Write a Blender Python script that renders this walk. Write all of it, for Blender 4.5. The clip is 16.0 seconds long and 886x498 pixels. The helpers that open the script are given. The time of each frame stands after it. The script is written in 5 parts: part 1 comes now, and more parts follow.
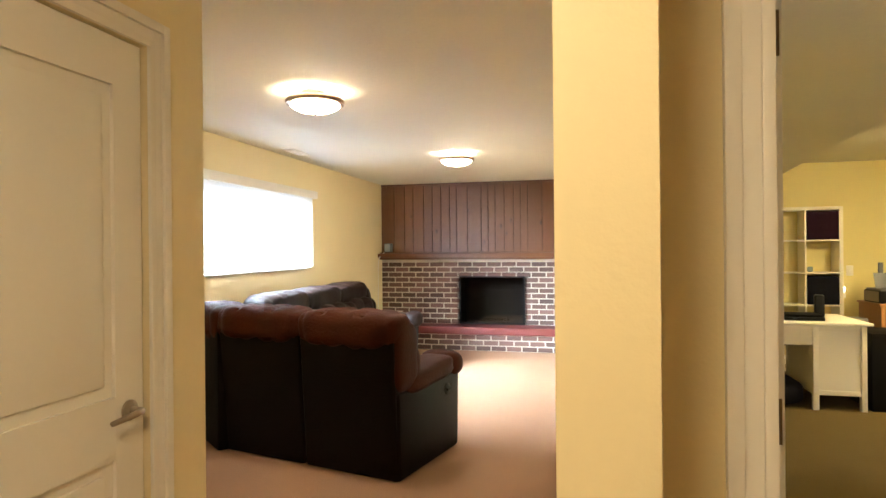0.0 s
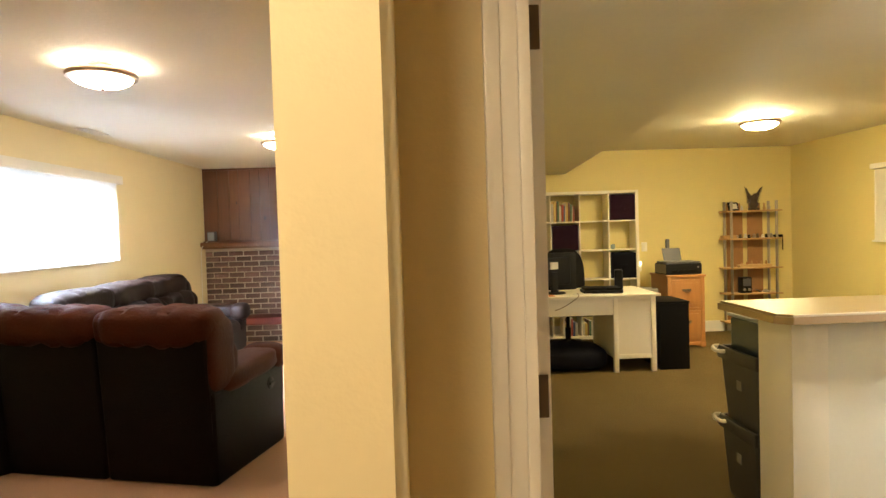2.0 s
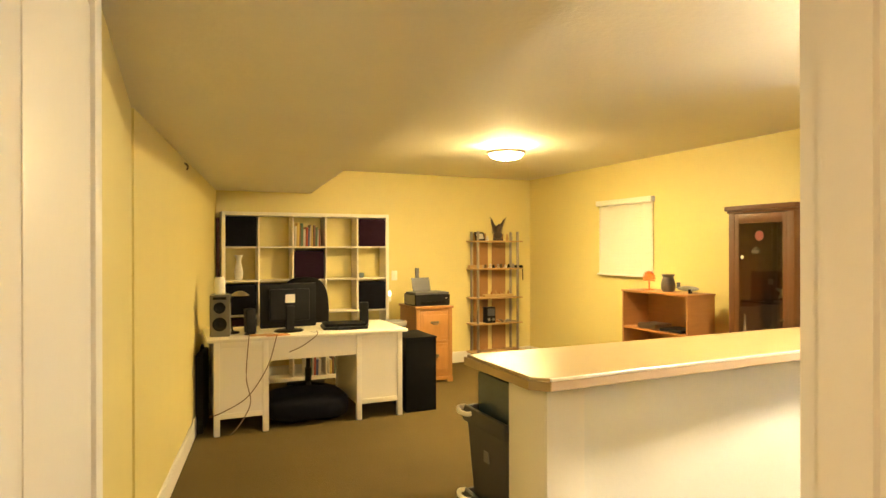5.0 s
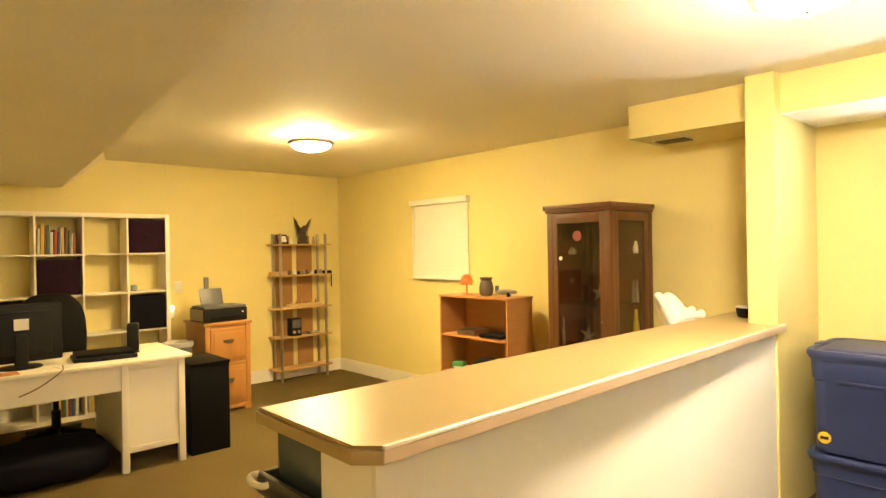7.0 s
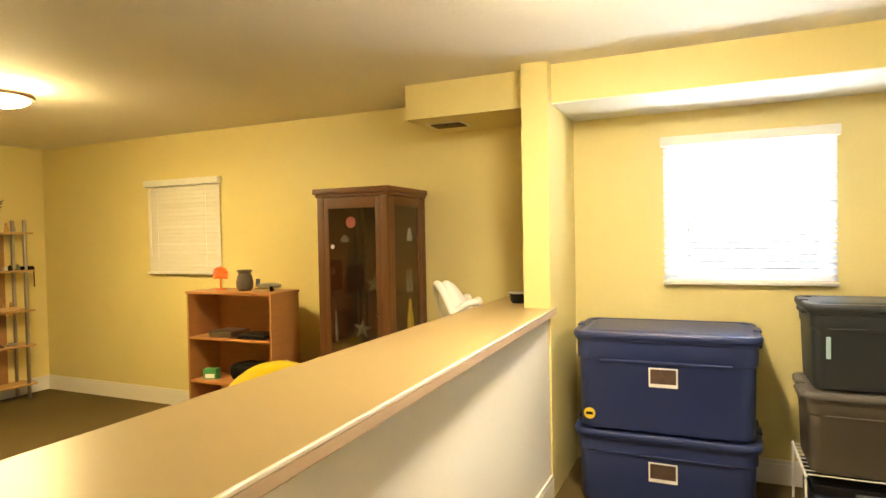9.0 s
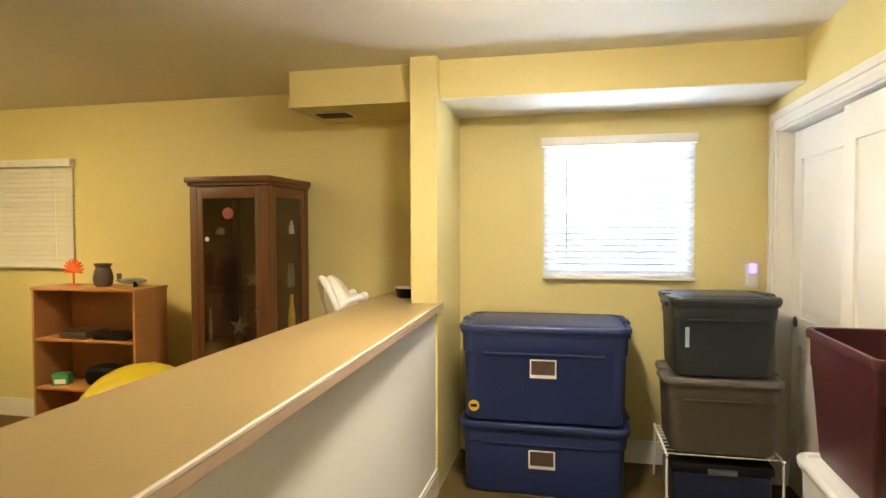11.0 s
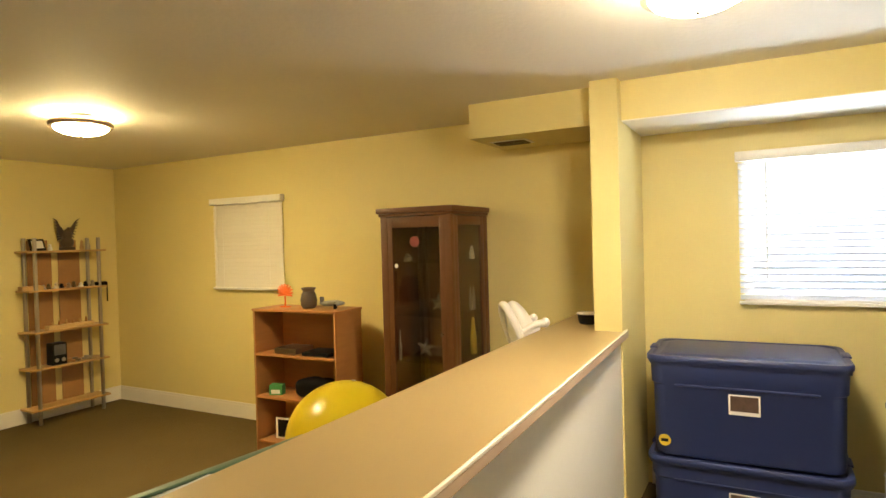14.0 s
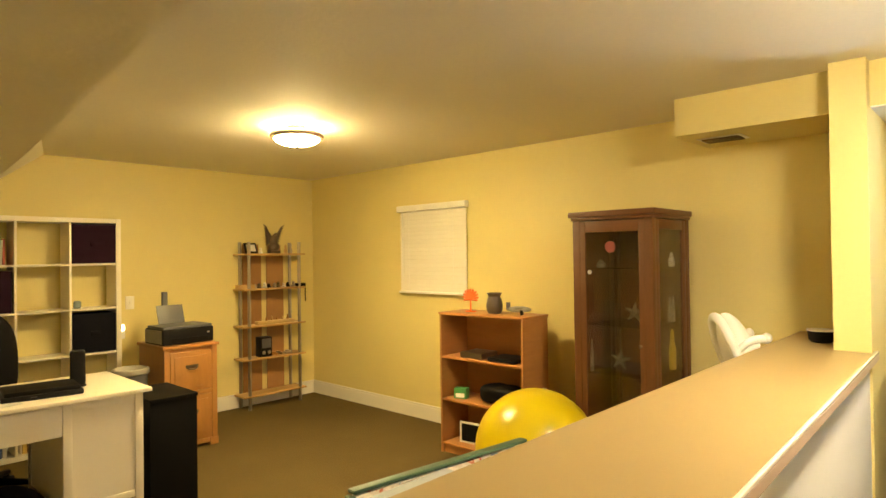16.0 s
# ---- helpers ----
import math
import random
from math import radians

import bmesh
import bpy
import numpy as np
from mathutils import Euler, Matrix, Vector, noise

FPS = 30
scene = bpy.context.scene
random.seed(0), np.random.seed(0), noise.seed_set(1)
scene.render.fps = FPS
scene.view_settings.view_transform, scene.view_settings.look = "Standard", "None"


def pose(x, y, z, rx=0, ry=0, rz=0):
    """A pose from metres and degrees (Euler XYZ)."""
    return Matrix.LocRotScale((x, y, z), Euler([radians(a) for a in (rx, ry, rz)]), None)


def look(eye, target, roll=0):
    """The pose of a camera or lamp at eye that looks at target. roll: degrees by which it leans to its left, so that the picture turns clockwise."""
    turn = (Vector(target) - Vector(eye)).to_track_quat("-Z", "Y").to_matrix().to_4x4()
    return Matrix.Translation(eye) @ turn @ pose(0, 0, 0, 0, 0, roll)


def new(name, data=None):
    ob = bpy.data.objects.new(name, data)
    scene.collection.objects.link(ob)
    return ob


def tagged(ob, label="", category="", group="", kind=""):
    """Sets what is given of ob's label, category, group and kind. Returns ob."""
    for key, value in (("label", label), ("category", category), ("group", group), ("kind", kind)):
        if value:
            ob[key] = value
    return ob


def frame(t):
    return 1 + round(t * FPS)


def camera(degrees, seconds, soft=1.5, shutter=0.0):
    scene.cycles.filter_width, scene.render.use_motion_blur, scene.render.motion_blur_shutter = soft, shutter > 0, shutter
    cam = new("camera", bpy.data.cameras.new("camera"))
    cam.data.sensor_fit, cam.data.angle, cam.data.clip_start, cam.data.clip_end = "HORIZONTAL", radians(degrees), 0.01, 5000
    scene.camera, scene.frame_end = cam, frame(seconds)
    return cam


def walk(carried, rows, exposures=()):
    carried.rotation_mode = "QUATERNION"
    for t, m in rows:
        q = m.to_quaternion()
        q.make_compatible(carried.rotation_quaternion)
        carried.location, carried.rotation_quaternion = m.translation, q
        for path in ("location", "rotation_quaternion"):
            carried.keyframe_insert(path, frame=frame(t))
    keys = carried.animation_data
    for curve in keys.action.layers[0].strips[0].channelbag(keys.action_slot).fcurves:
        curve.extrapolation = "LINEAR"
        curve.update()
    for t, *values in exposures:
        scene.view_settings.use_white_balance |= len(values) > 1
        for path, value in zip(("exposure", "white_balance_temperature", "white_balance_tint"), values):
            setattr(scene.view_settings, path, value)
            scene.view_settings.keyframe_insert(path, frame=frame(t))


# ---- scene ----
cam = camera(72.7, 16.0)
PATH = [
    (0, (0.159, 0.239, 1.409), (-0.296, 2.187, 1.408), -0.5),
    (0.5, (0.182, 0.252, 1.403), (-0.123, 2.228, 1.379), -1.3),
    (1, (0.21, 0.238, 1.408), (0.036, 2.23, 1.362), -1.8),
    (1.5, (0.251, 0.263, 1.423), (0.184, 2.261, 1.364), -1.9),
    (2, (0.287, 0.298, 1.417), (0.346, 2.296, 1.354), -1.8),
    (2.5, (0.348, 0.372, 1.42), (0.562, 2.36, 1.357), -1.6),
    (3, (0.391, 0.471, 1.439), (0.771, 2.433, 1.38), -1.5),
    (3.5, (0.443, 0.611, 1.433), (0.969, 2.54, 1.391), -1.1),
    (6, (0.824, 1.336, 1.458), (1.874, 3.038, 1.47), -0.3),
    (6.5, (0.905, 1.477, 1.454), (2.112, 3.072, 1.465), -0.7),
    (7, (0.96, 1.578, 1.465), (2.308, 3.055, 1.463), -1.0),
    (7.5, (1.028, 1.694, 1.45), (2.502, 3.045, 1.438), -1.3),
    (8, (1.102, 1.792, 1.463), (2.707, 2.986, 1.432), -1.6),
    (8.5, (1.157, 1.863, 1.439), (2.89, 2.861, 1.406), -1.3),
    (9, (1.183, 1.939, 1.436), (3.011, 2.75, 1.393), -1.1),
    (9.5, (1.191, 1.992, 1.448), (3.097, 2.594, 1.387), -0.7),
    (10, (1.206, 2.007, 1.436), (3.159, 2.43, 1.369), -0.2),
    (12.5, (1.206, 1.994, 1.48), (3.146, 2.474, 1.406), -0.1),
    (13, (1.194, 2.006, 1.524), (3.093, 2.626, 1.45), -1.1),
    (13.5, (1.179, 2.019, 1.516), (3.009, 2.825, 1.471), -1.5),
    (14, (1.158, 2.057, 1.539), (2.92, 3.002, 1.51), -1.6),
    (14.5, (1.144, 2.087, 1.5), (2.843, 3.142, 1.515), -1.2),
    (15, (1.104, 2.176, 1.546), (2.737, 3.331, 1.554), -1.3),
    (15.5, (1.103, 2.236, 1.541), (2.656, 3.497, 1.556), -1.1),
    (16, (1.104, 2.282, 1.492), (2.565, 3.648, 1.516), -0.8),
]
EXPOSURES = [(0, 0.33, 5900, 9), (1.5, 0.3, 5900, 10), (2.5, 0.42, 6050, 12), (3.5, 0.82, 6200, 10), (6, 0.8, 7000, 11), (7.5, 0.64, 7000, 13),
             (9, 0.3, 6600, 11), (10, -0.07, 6100, 12), (12.5, -0.22, 5850, 13), (14, -0.1, 6250, 13), (16, 0.26, 6900, 10)]
walk(cam, [(t, look(eye, target, roll)) for t, eye, target, roll in PATH], EXPOSURES)

# ---- world, lamps ----
world = bpy.data.worlds.new("sky")
scene.world = world
world.use_nodes = True
wn = world.node_tree.nodes
sky = wn.new("ShaderNodeTexSky")
sky.sky_type = "NISHITA"
sky.sun_disc = False
sky.sun_elevation = radians(40)
sky.sun_rotation = radians(200)
world.node_tree.links.new(sky.outputs[0], wn["Background"].inputs[0])
wn["Background"].inputs[1].default_value = 0.1

CEIL = 2.36


def window_light(name, loc, rot, sx, sy, power, colour):
    data = bpy.data.lights.new(name, "AREA")
    data.shape, data.size, data.size_y, data.energy, data.color = "RECTANGLE", sx, sy, power, colour
    ob = new(name, data)
    ob.matrix_world = pose(*loc, *rot)
    return ob


window_light("daylight_family", (-3.55, 5.18, 2.35), (0, -52, 0), 1.3, 4.0, 9200, (0.76, 0.88, 1.0))
window_light("daylight_storage", (5.32, 1.75, 1.56), (0, 90, 0), 0.8, 0.84, 75, (0.76, 0.88, 1.0))

# ---- materials ----


def shader(name, colour, rough=0.6, metal=0.0, spec=0.5, var=0.12, scale=(3.0, 60.0), bump=0.0, bump_scale=200.0, stretch=(1, 1, 1), island=0.0, per_object=0.0, coat=0.0):
    """Principled surface whose colour wanders at two scales, with fine relief."""
    m = bpy.data.materials.new(name)
    m.use_nodes = True
    nt = m.node_tree
    b = nt.nodes["Principled BSDF"]
    b.inputs["Roughness"].default_value = rough
    b.inputs["Metallic"].default_value = metal
    b.inputs["Specular IOR Level"].default_value = spec
    b.inputs["Coat Weight"].default_value = coat
    co = nt.nodes.new("ShaderNodeTexCoord")
    mp = nt.nodes.new("ShaderNodeMapping")
    mp.inputs["Scale"].default_value = stretch
    nt.links.new(co.outputs["Object"], mp.inputs[0])
    total = None
    for s, w in zip(scale, (0.6, 0.4)):
        n = nt.nodes.new("ShaderNodeTexNoise")
        n.inputs["Scale"].default_value, n.inputs["Detail"].default_value = s, 4.0
        nt.links.new(mp.outputs[0], n.inputs["Vector"])
        k = nt.nodes.new("ShaderNodeMath")
        k.operation = "MULTIPLY_ADD"
        nt.links.new(n.outputs["Fac"], k.inputs[0])
        k.inputs[1].default_value = w * 2 * var
        if total is None:
            k.inputs[2].default_value = 1.0 - var
        else:
            nt.links.new(total, k.inputs[2])
        total = k.outputs[0]
    for amount, node, out in ((island, "ShaderNodeNewGeometry", "Random Per Island"), (per_object, "ShaderNodeObjectInfo", "Random")):
        if amount:
            g = nt.nodes.new(node)
            k = nt.nodes.new("ShaderNodeMath")
            k.operation = "MULTIPLY_ADD"
            nt.links.new(g.outputs[out], k.inputs[0])
            k.inputs[1].default_value = 2 * amount
            k.inputs[2].default_value = 1 - amount
            k2 = nt.nodes.new("ShaderNodeMath")
            k2.operation = "MULTIPLY"
            nt.links.new(total, k2.inputs[0])
            nt.links.new(k.outputs[0], k2.inputs[1])
            total = k2.outputs[0]
    v = nt.nodes.new("ShaderNodeVectorMath")
    v.operation = "SCALE"
    v.inputs[0].default_value = colour
    nt.links.new(total, v.inputs["Scale"])
    nt.links.new(v.outputs[0], b.inputs["Base Color"])
    if bump:
        n = nt.nodes.new("ShaderNodeTexNoise")
        n.inputs["Scale"].default_value, n.inputs["Detail"].default_value = bump_scale, 3.0
        nt.links.new(mp.outputs[0], n.inputs["Vector"])
        u = nt.nodes.new("ShaderNodeBump")
        u.inputs["Strength"].default_value, u.inputs["Distance"].default_value = bump, 0.01
        nt.links.new(n.outputs["Fac"], u.inputs["Height"])
        nt.links.new(u.outputs[0], b.inputs["Normal"])
    return m


def glow(name, colour, strength):
    m = bpy.data.materials.new(name)
    m.use_nodes = True
    b = m.node_tree.nodes["Principled BSDF"]
    b.inputs["Base Color"].default_value = (0.9, 0.88, 0.82, 1)
    b.inputs["Emission Color"].default_value = (*colour, 1)
    b.inputs["Emission Strength"].default_value = strength
    return m


def glassy(name, colour=(1, 1, 1), rough=0.02, clear=0.9):
    m = bpy.data.materials.new(name)
    m.use_nodes = True
    nt = m.node_tree
    nt.nodes.remove(nt.nodes["Principled BSDF"])
    t, g, mix = (nt.nodes.new(k) for k in ("ShaderNodeBsdfTransparent", "ShaderNodeBsdfGlossy", "ShaderNodeMixShader"))
    t.inputs[0].default_value = (*colour, 1)
    g.inputs["Roughness"].default_value = rough
    lw = nt.nodes.new("ShaderNodeLayerWeight")
    p5, ma = nt.nodes.new("ShaderNodeMath"), nt.nodes.new("ShaderNodeMath")
    p5.operation, ma.operation = "POWER", "MULTIPLY_ADD"
    p5.inputs[1].default_value = 5.0
    ma.inputs[1].default_value, ma.inputs[2].default_value = 0.95, 0.045
    nt.links.new(lw.outputs["Facing"], p5.inputs[0])
    nt.links.new(p5.outputs[0], ma.inputs[0])
    nt.links.new(ma.outputs[0], mix.inputs[0])
    nt.links.new(t.outputs[0], mix.inputs[1])
    nt.links.new(g.outputs[0], mix.inputs[2])
    nt.links.new(mix.outputs[0], nt.nodes["Material Output"].inputs[0])
    return m


def slat_cloth(name, colour, through_light):
    m = bpy.data.materials.new(name)
    m.use_nodes = True
    nt = m.node_tree
    nt.nodes.remove(nt.nodes["Principled BSDF"])
    d, t, mix = (nt.nodes.new(k) for k in ("ShaderNodeBsdfDiffuse", "ShaderNodeBsdfTranslucent", "ShaderNodeMixShader"))
    n = nt.nodes.new("ShaderNodeTexNoise")
    n.inputs["Scale"].default_value = 8.0
    r = nt.nodes.new("ShaderNodeMix")
    r.data_type = "RGBA"
    nt.links.new(n.outputs["Fac"], r.inputs["Factor"])
    r.inputs["A"].default_value = (*[c * 0.92 for c in colour], 1)
    r.inputs["B"].default_value = (*colour, 1)
    for s in (d, t):
        nt.links.new(r.outputs["Result"], s.inputs["Color"])
    mix.inputs[0].default_value = through_light
    nt.links.new(d.outputs[0], mix.inputs[1])
    nt.links.new(t.outputs[0], mix.inputs[2])
    nt.links.new(mix.outputs[0], nt.nodes["Material Output"].inputs[0])
    return m


WALL = shader("yellow_wall_paint", (0.715, 0.605, 0.25), 0.55, var=0.05, bump=0.06, bump_scale=120)
WALL_HALL = shader("cream_yellow_wall_paint", (0.77, 0.655, 0.39), 0.55, var=0.05, bump=0.06, bump_scale=120)
WALL_PALE = shader("pale_wall_paint", (0.80, 0.79, 0.74), 0.55, var=0.05, bump=0.06, bump_scale=120)
CEILING = shader("ceiling_paint", (0.80, 0.755, 0.63), 0.75, var=0.06, scale=(2.0, 45.0), bump=0.18, bump_scale=40)
TRIM = shader("white_trim_paint", (0.80, 0.76, 0.68), 0.35, var=0.04)
DOOR = shader("white_door_paint", (0.80, 0.77, 0.70), 0.38, var=0.04)
CARPET_OLIVE = shader("olive_carpet", (0.130, 0.093, 0.036), 0.95, spec=0.1, var=0.30, scale=(1.5, 120.0), bump=0.8, bump_scale=260)
CARPET_BEIGE = shader("beige_carpet", (0.385, 0.232, 0.143), 0.95, spec=0.1, var=0.16, scale=(1.2, 120.0), bump=0.8, bump_scale=260)
LAMINATE = shader("tan_laminate", (0.335, 0.238, 0.100), 0.36, var=0.06, scale=(4.0, 300.0))
LAMINATE_EDGE = shader("laminate_edge", (0.47, 0.345, 0.235), 0.35, var=0.05)
BRICK = shader("brick_face", (0.115, 0.060, 0.045), 0.8, var=0.35, scale=(14.0, 90.0), bump=0.6, bump_scale=70, per_object=0.45)
MORTAR = shader("pale_mortar", (0.52, 0.46, 0.37), 0.9, var=0.15, scale=(6, 80), bump=0.5, bump_scale=120)
RED_SLAB = shader("red_painted_brick", (0.13, 0.022, 0.018), 0.5, var=0.2, scale=(8, 60), bump=0.2)
PANEL = shader("walnut_panelling", (0.122, 0.047, 0.018), 0.40, spec=0.4, var=0.45, scale=(5.0, 22.0), stretch=(7, 7, 0.5), per_object=0.14)
PANEL_GAP = shader("panel_groove", (0.02, 0.009, 0.005), 0.7)
SOOT = shader("sooty_firebox", (0.012, 0.011, 0.010), 0.9, var=0.4, scale=(9, 60), bump=0.4)
# One leather twice: window tone and warm-lit tone put into the colour.
LEATHER_BY_WINDOW = shader("brown_leather_by_window", (0.010, 0.0045, 0.003), 0.55, spec=0.15, var=0.3, scale=(5.0, 70.0), bump=0.2, bump_scale=60)
LEATHER_BROWN = shader("brown_leather_warm_lit", (0.040, 0.0095, 0.0035), 0.62, spec=0.08, var=0.35, scale=(5.0, 70.0), bump=0.35, bump_scale=60)
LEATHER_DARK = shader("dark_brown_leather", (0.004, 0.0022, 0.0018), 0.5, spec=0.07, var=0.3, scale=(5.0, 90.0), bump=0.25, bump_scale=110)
NICKEL = shader("brushed_nickel", (0.42, 0.38, 0.33), 0.32, metal=1.0, var=0.08)
BRONZE = shader("bronze_rim", (0.16, 0.12, 0.08), 0.4, metal=0.8, var=0.1)
WHITE_LACQUER = shader("white_furniture_lacquer", (0.78, 0.72, 0.60), 0.38, var=0.04)
WHITE_PLASTIC = shader("white_plastic", (0.80, 0.77, 0.70), 0.4, var=0.04)
BLACK_PLASTIC = shader("black_plastic", (0.007, 0.007, 0.008), 0.5, spec=0.2, var=0.2)
BLACK_MATT = shader("black_matt_board", (0.005, 0.0045, 0.0045), 0.6, spec=0.12, var=0.25)
GREY_PLASTIC = shader("grey_plastic", (0.10, 0.10, 0.11), 0.45, var=0.12)
BIN_GREY = shader("grey_bin_plastic", (0.046, 0.044, 0.045), 0.45, var=0.15, scale=(5, 100), bump=0.06)
BIN_BLUE = shader("navy_tote_plastic", (0.018, 0.030, 0.105), 0.42, var=0.12, scale=(4, 120), bump=0.08)
BIN_DARK = shader("charcoal_tote_plastic", (0.022, 0.026, 0.030), 0.45, var=0.15, scale=(4, 120), bump=0.08)
BIN_TAUPE = shader("taupe_tote_plastic", (0.080, 0.066, 0.050), 0.45, var=0.15, scale=(4, 120), bump=0.08)
BIN_TAUPE_LID = shader("taupe_tote_lid", (0.11, 0.10, 0.09), 0.42, var=0.1)
BIN_RED = shader("maroon_tote_plastic", (0.055, 0.010, 0.014), 0.42, var=0.15, scale=(4, 120), bump=0.08)
BIN_CLEAR = shader("milky_tote_plastic", (0.62, 0.62, 0.60), 0.35, var=0.06)
OAK = shader("orange_oak_veneer", (0.42, 0.19, 0.062), 0.42, var=0.22, scale=(4, 30), stretch=(1, 1, 8))
PINE = shader("honey_pine", (0.38, 0.175, 0.05), 0.42, var=0.25, scale=(4, 25), stretch=(6, 6, 1))
CHERRY = shader("dark_cherry_wood", (0.115, 0.041, 0.011), 0.46, var=0.35, scale=(4, 25), stretch=(6, 6, 0.8))
SHELF_WOOD = shader("birch_shelf_wood", (0.50, 0.31, 0.125), 0.5, var=0.2, scale=(4, 30), stretch=(1, 8, 8))
CORK = shader("brown_back_panel", (0.34, 0.175, 0.068), 0.7, var=0.2, scale=(6, 60))
PURPLE = shader("dark_plum_fabric", (0.020, 0.006, 0.016), 0.85, spec=0.15, var=0.25, scale=(8, 150), bump=0.3, bump_scale=300)
NAVY_CLOTH = shader("near_black_fabric", (0.006, 0.006, 0.010), 0.85, spec=0.12, var=0.25, scale=(8, 150), bump=0.3, bump_scale=300)
BALL = shader("yellow_vinyl", (0.60, 0.47, 0.012), 0.28, var=0.06, scale=(2, 40))
GLASS = glassy("clear_glass")
CABINET_GLASS = glassy("smoky_cabinet_glass", (0.84, 0.78, 0.70))
BLIND_BRIGHT = slat_cloth("daylit_blind_slat", (0.86, 0.87, 0.90), 0.5)
BLIND_STORE = slat_cloth("daylit_slat_storage", (0.86, 0.87, 0.90), 0.30)
BLIND_CREAM = slat_cloth("cream_blind_slat", (0.86, 0.81, 0.69), 0.10)
BULB = glow("lit_frosted_glass", (1.0, 0.765, 0.345), 300.0)
BULB_STORE = glow("lit_frosted_glass_storage", (1.0, 0.84, 0.58), 300.0)
BULB_WHITE = glow("lit_frosted_glass_pale", (1.0, 0.76, 0.44), 120.0)
BULB_FAMILY = glow("lit_frosted_glass_family", (1.0, 0.80, 0.55), 85.0)
PAPER = shader("white_paper", (0.72, 0.70, 0.65), 0.8, var=0.05)

# ---- mesh helpers ----


def box(bm, x0, x1, y0, y1, z0, z1, bevel=0.0, seg=2):
    """Adds a box between the given planes."""
    r = bmesh.ops.create_cube(bm, size=1.0)
    vs = r["verts"]
    bmesh.ops.scale(bm, vec=(x1 - x0, y1 - y0, z1 - z0), verts=vs)
    bmesh.ops.translate(bm, vec=((x0 + x1) / 2, (y0 + y1) / 2, (z0 + z1) / 2), verts=vs)
    if bevel:
        es = list({e for v in vs for e in v.link_edges})
        bmesh.ops.bevel(bm, geom=es, offset=bevel, segments=seg, affect="EDGES", profile=0.6)
    return bm


def boxes(*rows, bevel=0.0, seg=2):
    bm = bmesh.new()
    for r in rows:
        box(bm, *r, bevel=bevel, seg=seg)
    return bm


def tube(bm, p, q, r, r2=None, n=14):
    """Adds a capped round bar from p to q."""
    p, q = Vector(p), Vector(q)
    d = q - p
    m = Matrix.Translation((p + q) / 2) @ d.to_track_quat("Z", "Y").to_matrix().to_4x4()
    bmesh.ops.create_cone(bm, cap_ends=True, segments=n, radius1=r, radius2=r if r2 is None else r2, depth=d.length, matrix=m)
    return bm


def lathe(profile, n=28, bm=None, at=(0, 0, 0)):
    """Turns (radius, height) pairs round the upright axis."""
    bm = bm or bmesh.new()
    rings = []
    for r, z in profile:
        rings.append([bm.verts.new((at[0] + r * math.cos(2 * math.pi * i / n), at[1] + r * math.sin(2 * math.pi * i / n), at[2] + z)) for i in range(n)])
    for a, b in zip(rings, rings[1:]):
        for i in range(n):
            bm.faces.new((a[i], a[(i + 1) % n], b[(i + 1) % n], b[i]))
    bm.faces.new(list(reversed(rings[0])))
    bm.faces.new(rings[-1])
    return bm


def blob(bm, c, s, seg=20, rings=12, power=1.0):
    """Adds a rounded, cushion-like lump of half sizes s at c; power below 1 makes it boxier."""
    r = bmesh.ops.create_uvsphere(bm, u_segments=seg, v_segments=rings, radius=1.0)
    for v in r["verts"]:
        v.co = Vector([math.copysign(abs(k) ** power, k) * h + o for k, h, o in zip(v.co, s, c)])
    return r["verts"]


def wire(points, r, n=8):
    """A bent round wire or cable through the points, as a mesh."""
    bm = bmesh.new()
    pts = [Vector(p) for p in points]
    fine = []
    for i in range(len(pts) - 1):
        p0, p1, p2, p3 = pts[max(i - 1, 0)], pts[i], pts[i + 1], pts[min(i + 2, len(pts) - 1)]
        for k in range(8):
            t = k / 8
            fine.append(0.5 * (2 * p1 + (p2 - p0) * t + (2 * p0 - 5 * p1 + 4 * p2 - p3) * t * t + (3 * p1 - p0 - 3 * p2 + p3) * t ** 3))
    fine.append(pts[-1])
    last = None
    for i, p in enumerate(fine):
        d = (fine[min(i + 1, len(fine) - 1)] - fine[max(i - 1, 0)]).normalized()
        q = d.to_track_quat("Z", "Y")
        ring = [bm.verts.new(p + q @ Vector((r * math.cos(2 * math.pi * k / n), r * math.sin(2 * math.pi * k / n), 0))) for k in range(n)]
        if last:
            for k in range(n):
                bm.faces.new((last[k], last[(k + 1) % n], ring[(k + 1) % n], ring[k]))
        last = ring
    return bm


def smooth(bm, angle=35):
    for f in bm.faces:
        f.smooth = True
    for e in bm.edges:
        if len(e.link_faces) == 2 and e.calc_face_angle(0) > radians(angle):
            e.smooth = False
    return bm


def mesh_of(name, bm, material):
    bmesh.ops.recalc_face_normals(bm, faces=bm.faces)
    smooth(bm)
    me = bpy.data.meshes.new(name)
    bm.to_mesh(me)
    bm.free()
    me.materials.append(material)
    return me


def part(name, bm, material, parent, label=""):
    ob = new(name, mesh_of(name, bm, material))
    ob.parent = parent
    return tagged(ob, label)


def thing(name, m, label, category, group=""):
    ob = new(name)
    ob.empty_display_size = 0.1
    ob.matrix_world = m
    return tagged(ob, label, category, group)


def solo(name, bm, material, label, category, m=None, group=""):
    ob = new(name, mesh_of(name, bm, material))
    if m is not None:
        ob.matrix_world = m
    return tagged(ob, label, category, group)


def structure(name, bm, material, label="", parent=None):
    ob = new(name, mesh_of(name, bm, material))
    ob.parent = parent
    return tagged(ob, label, kind="structure")

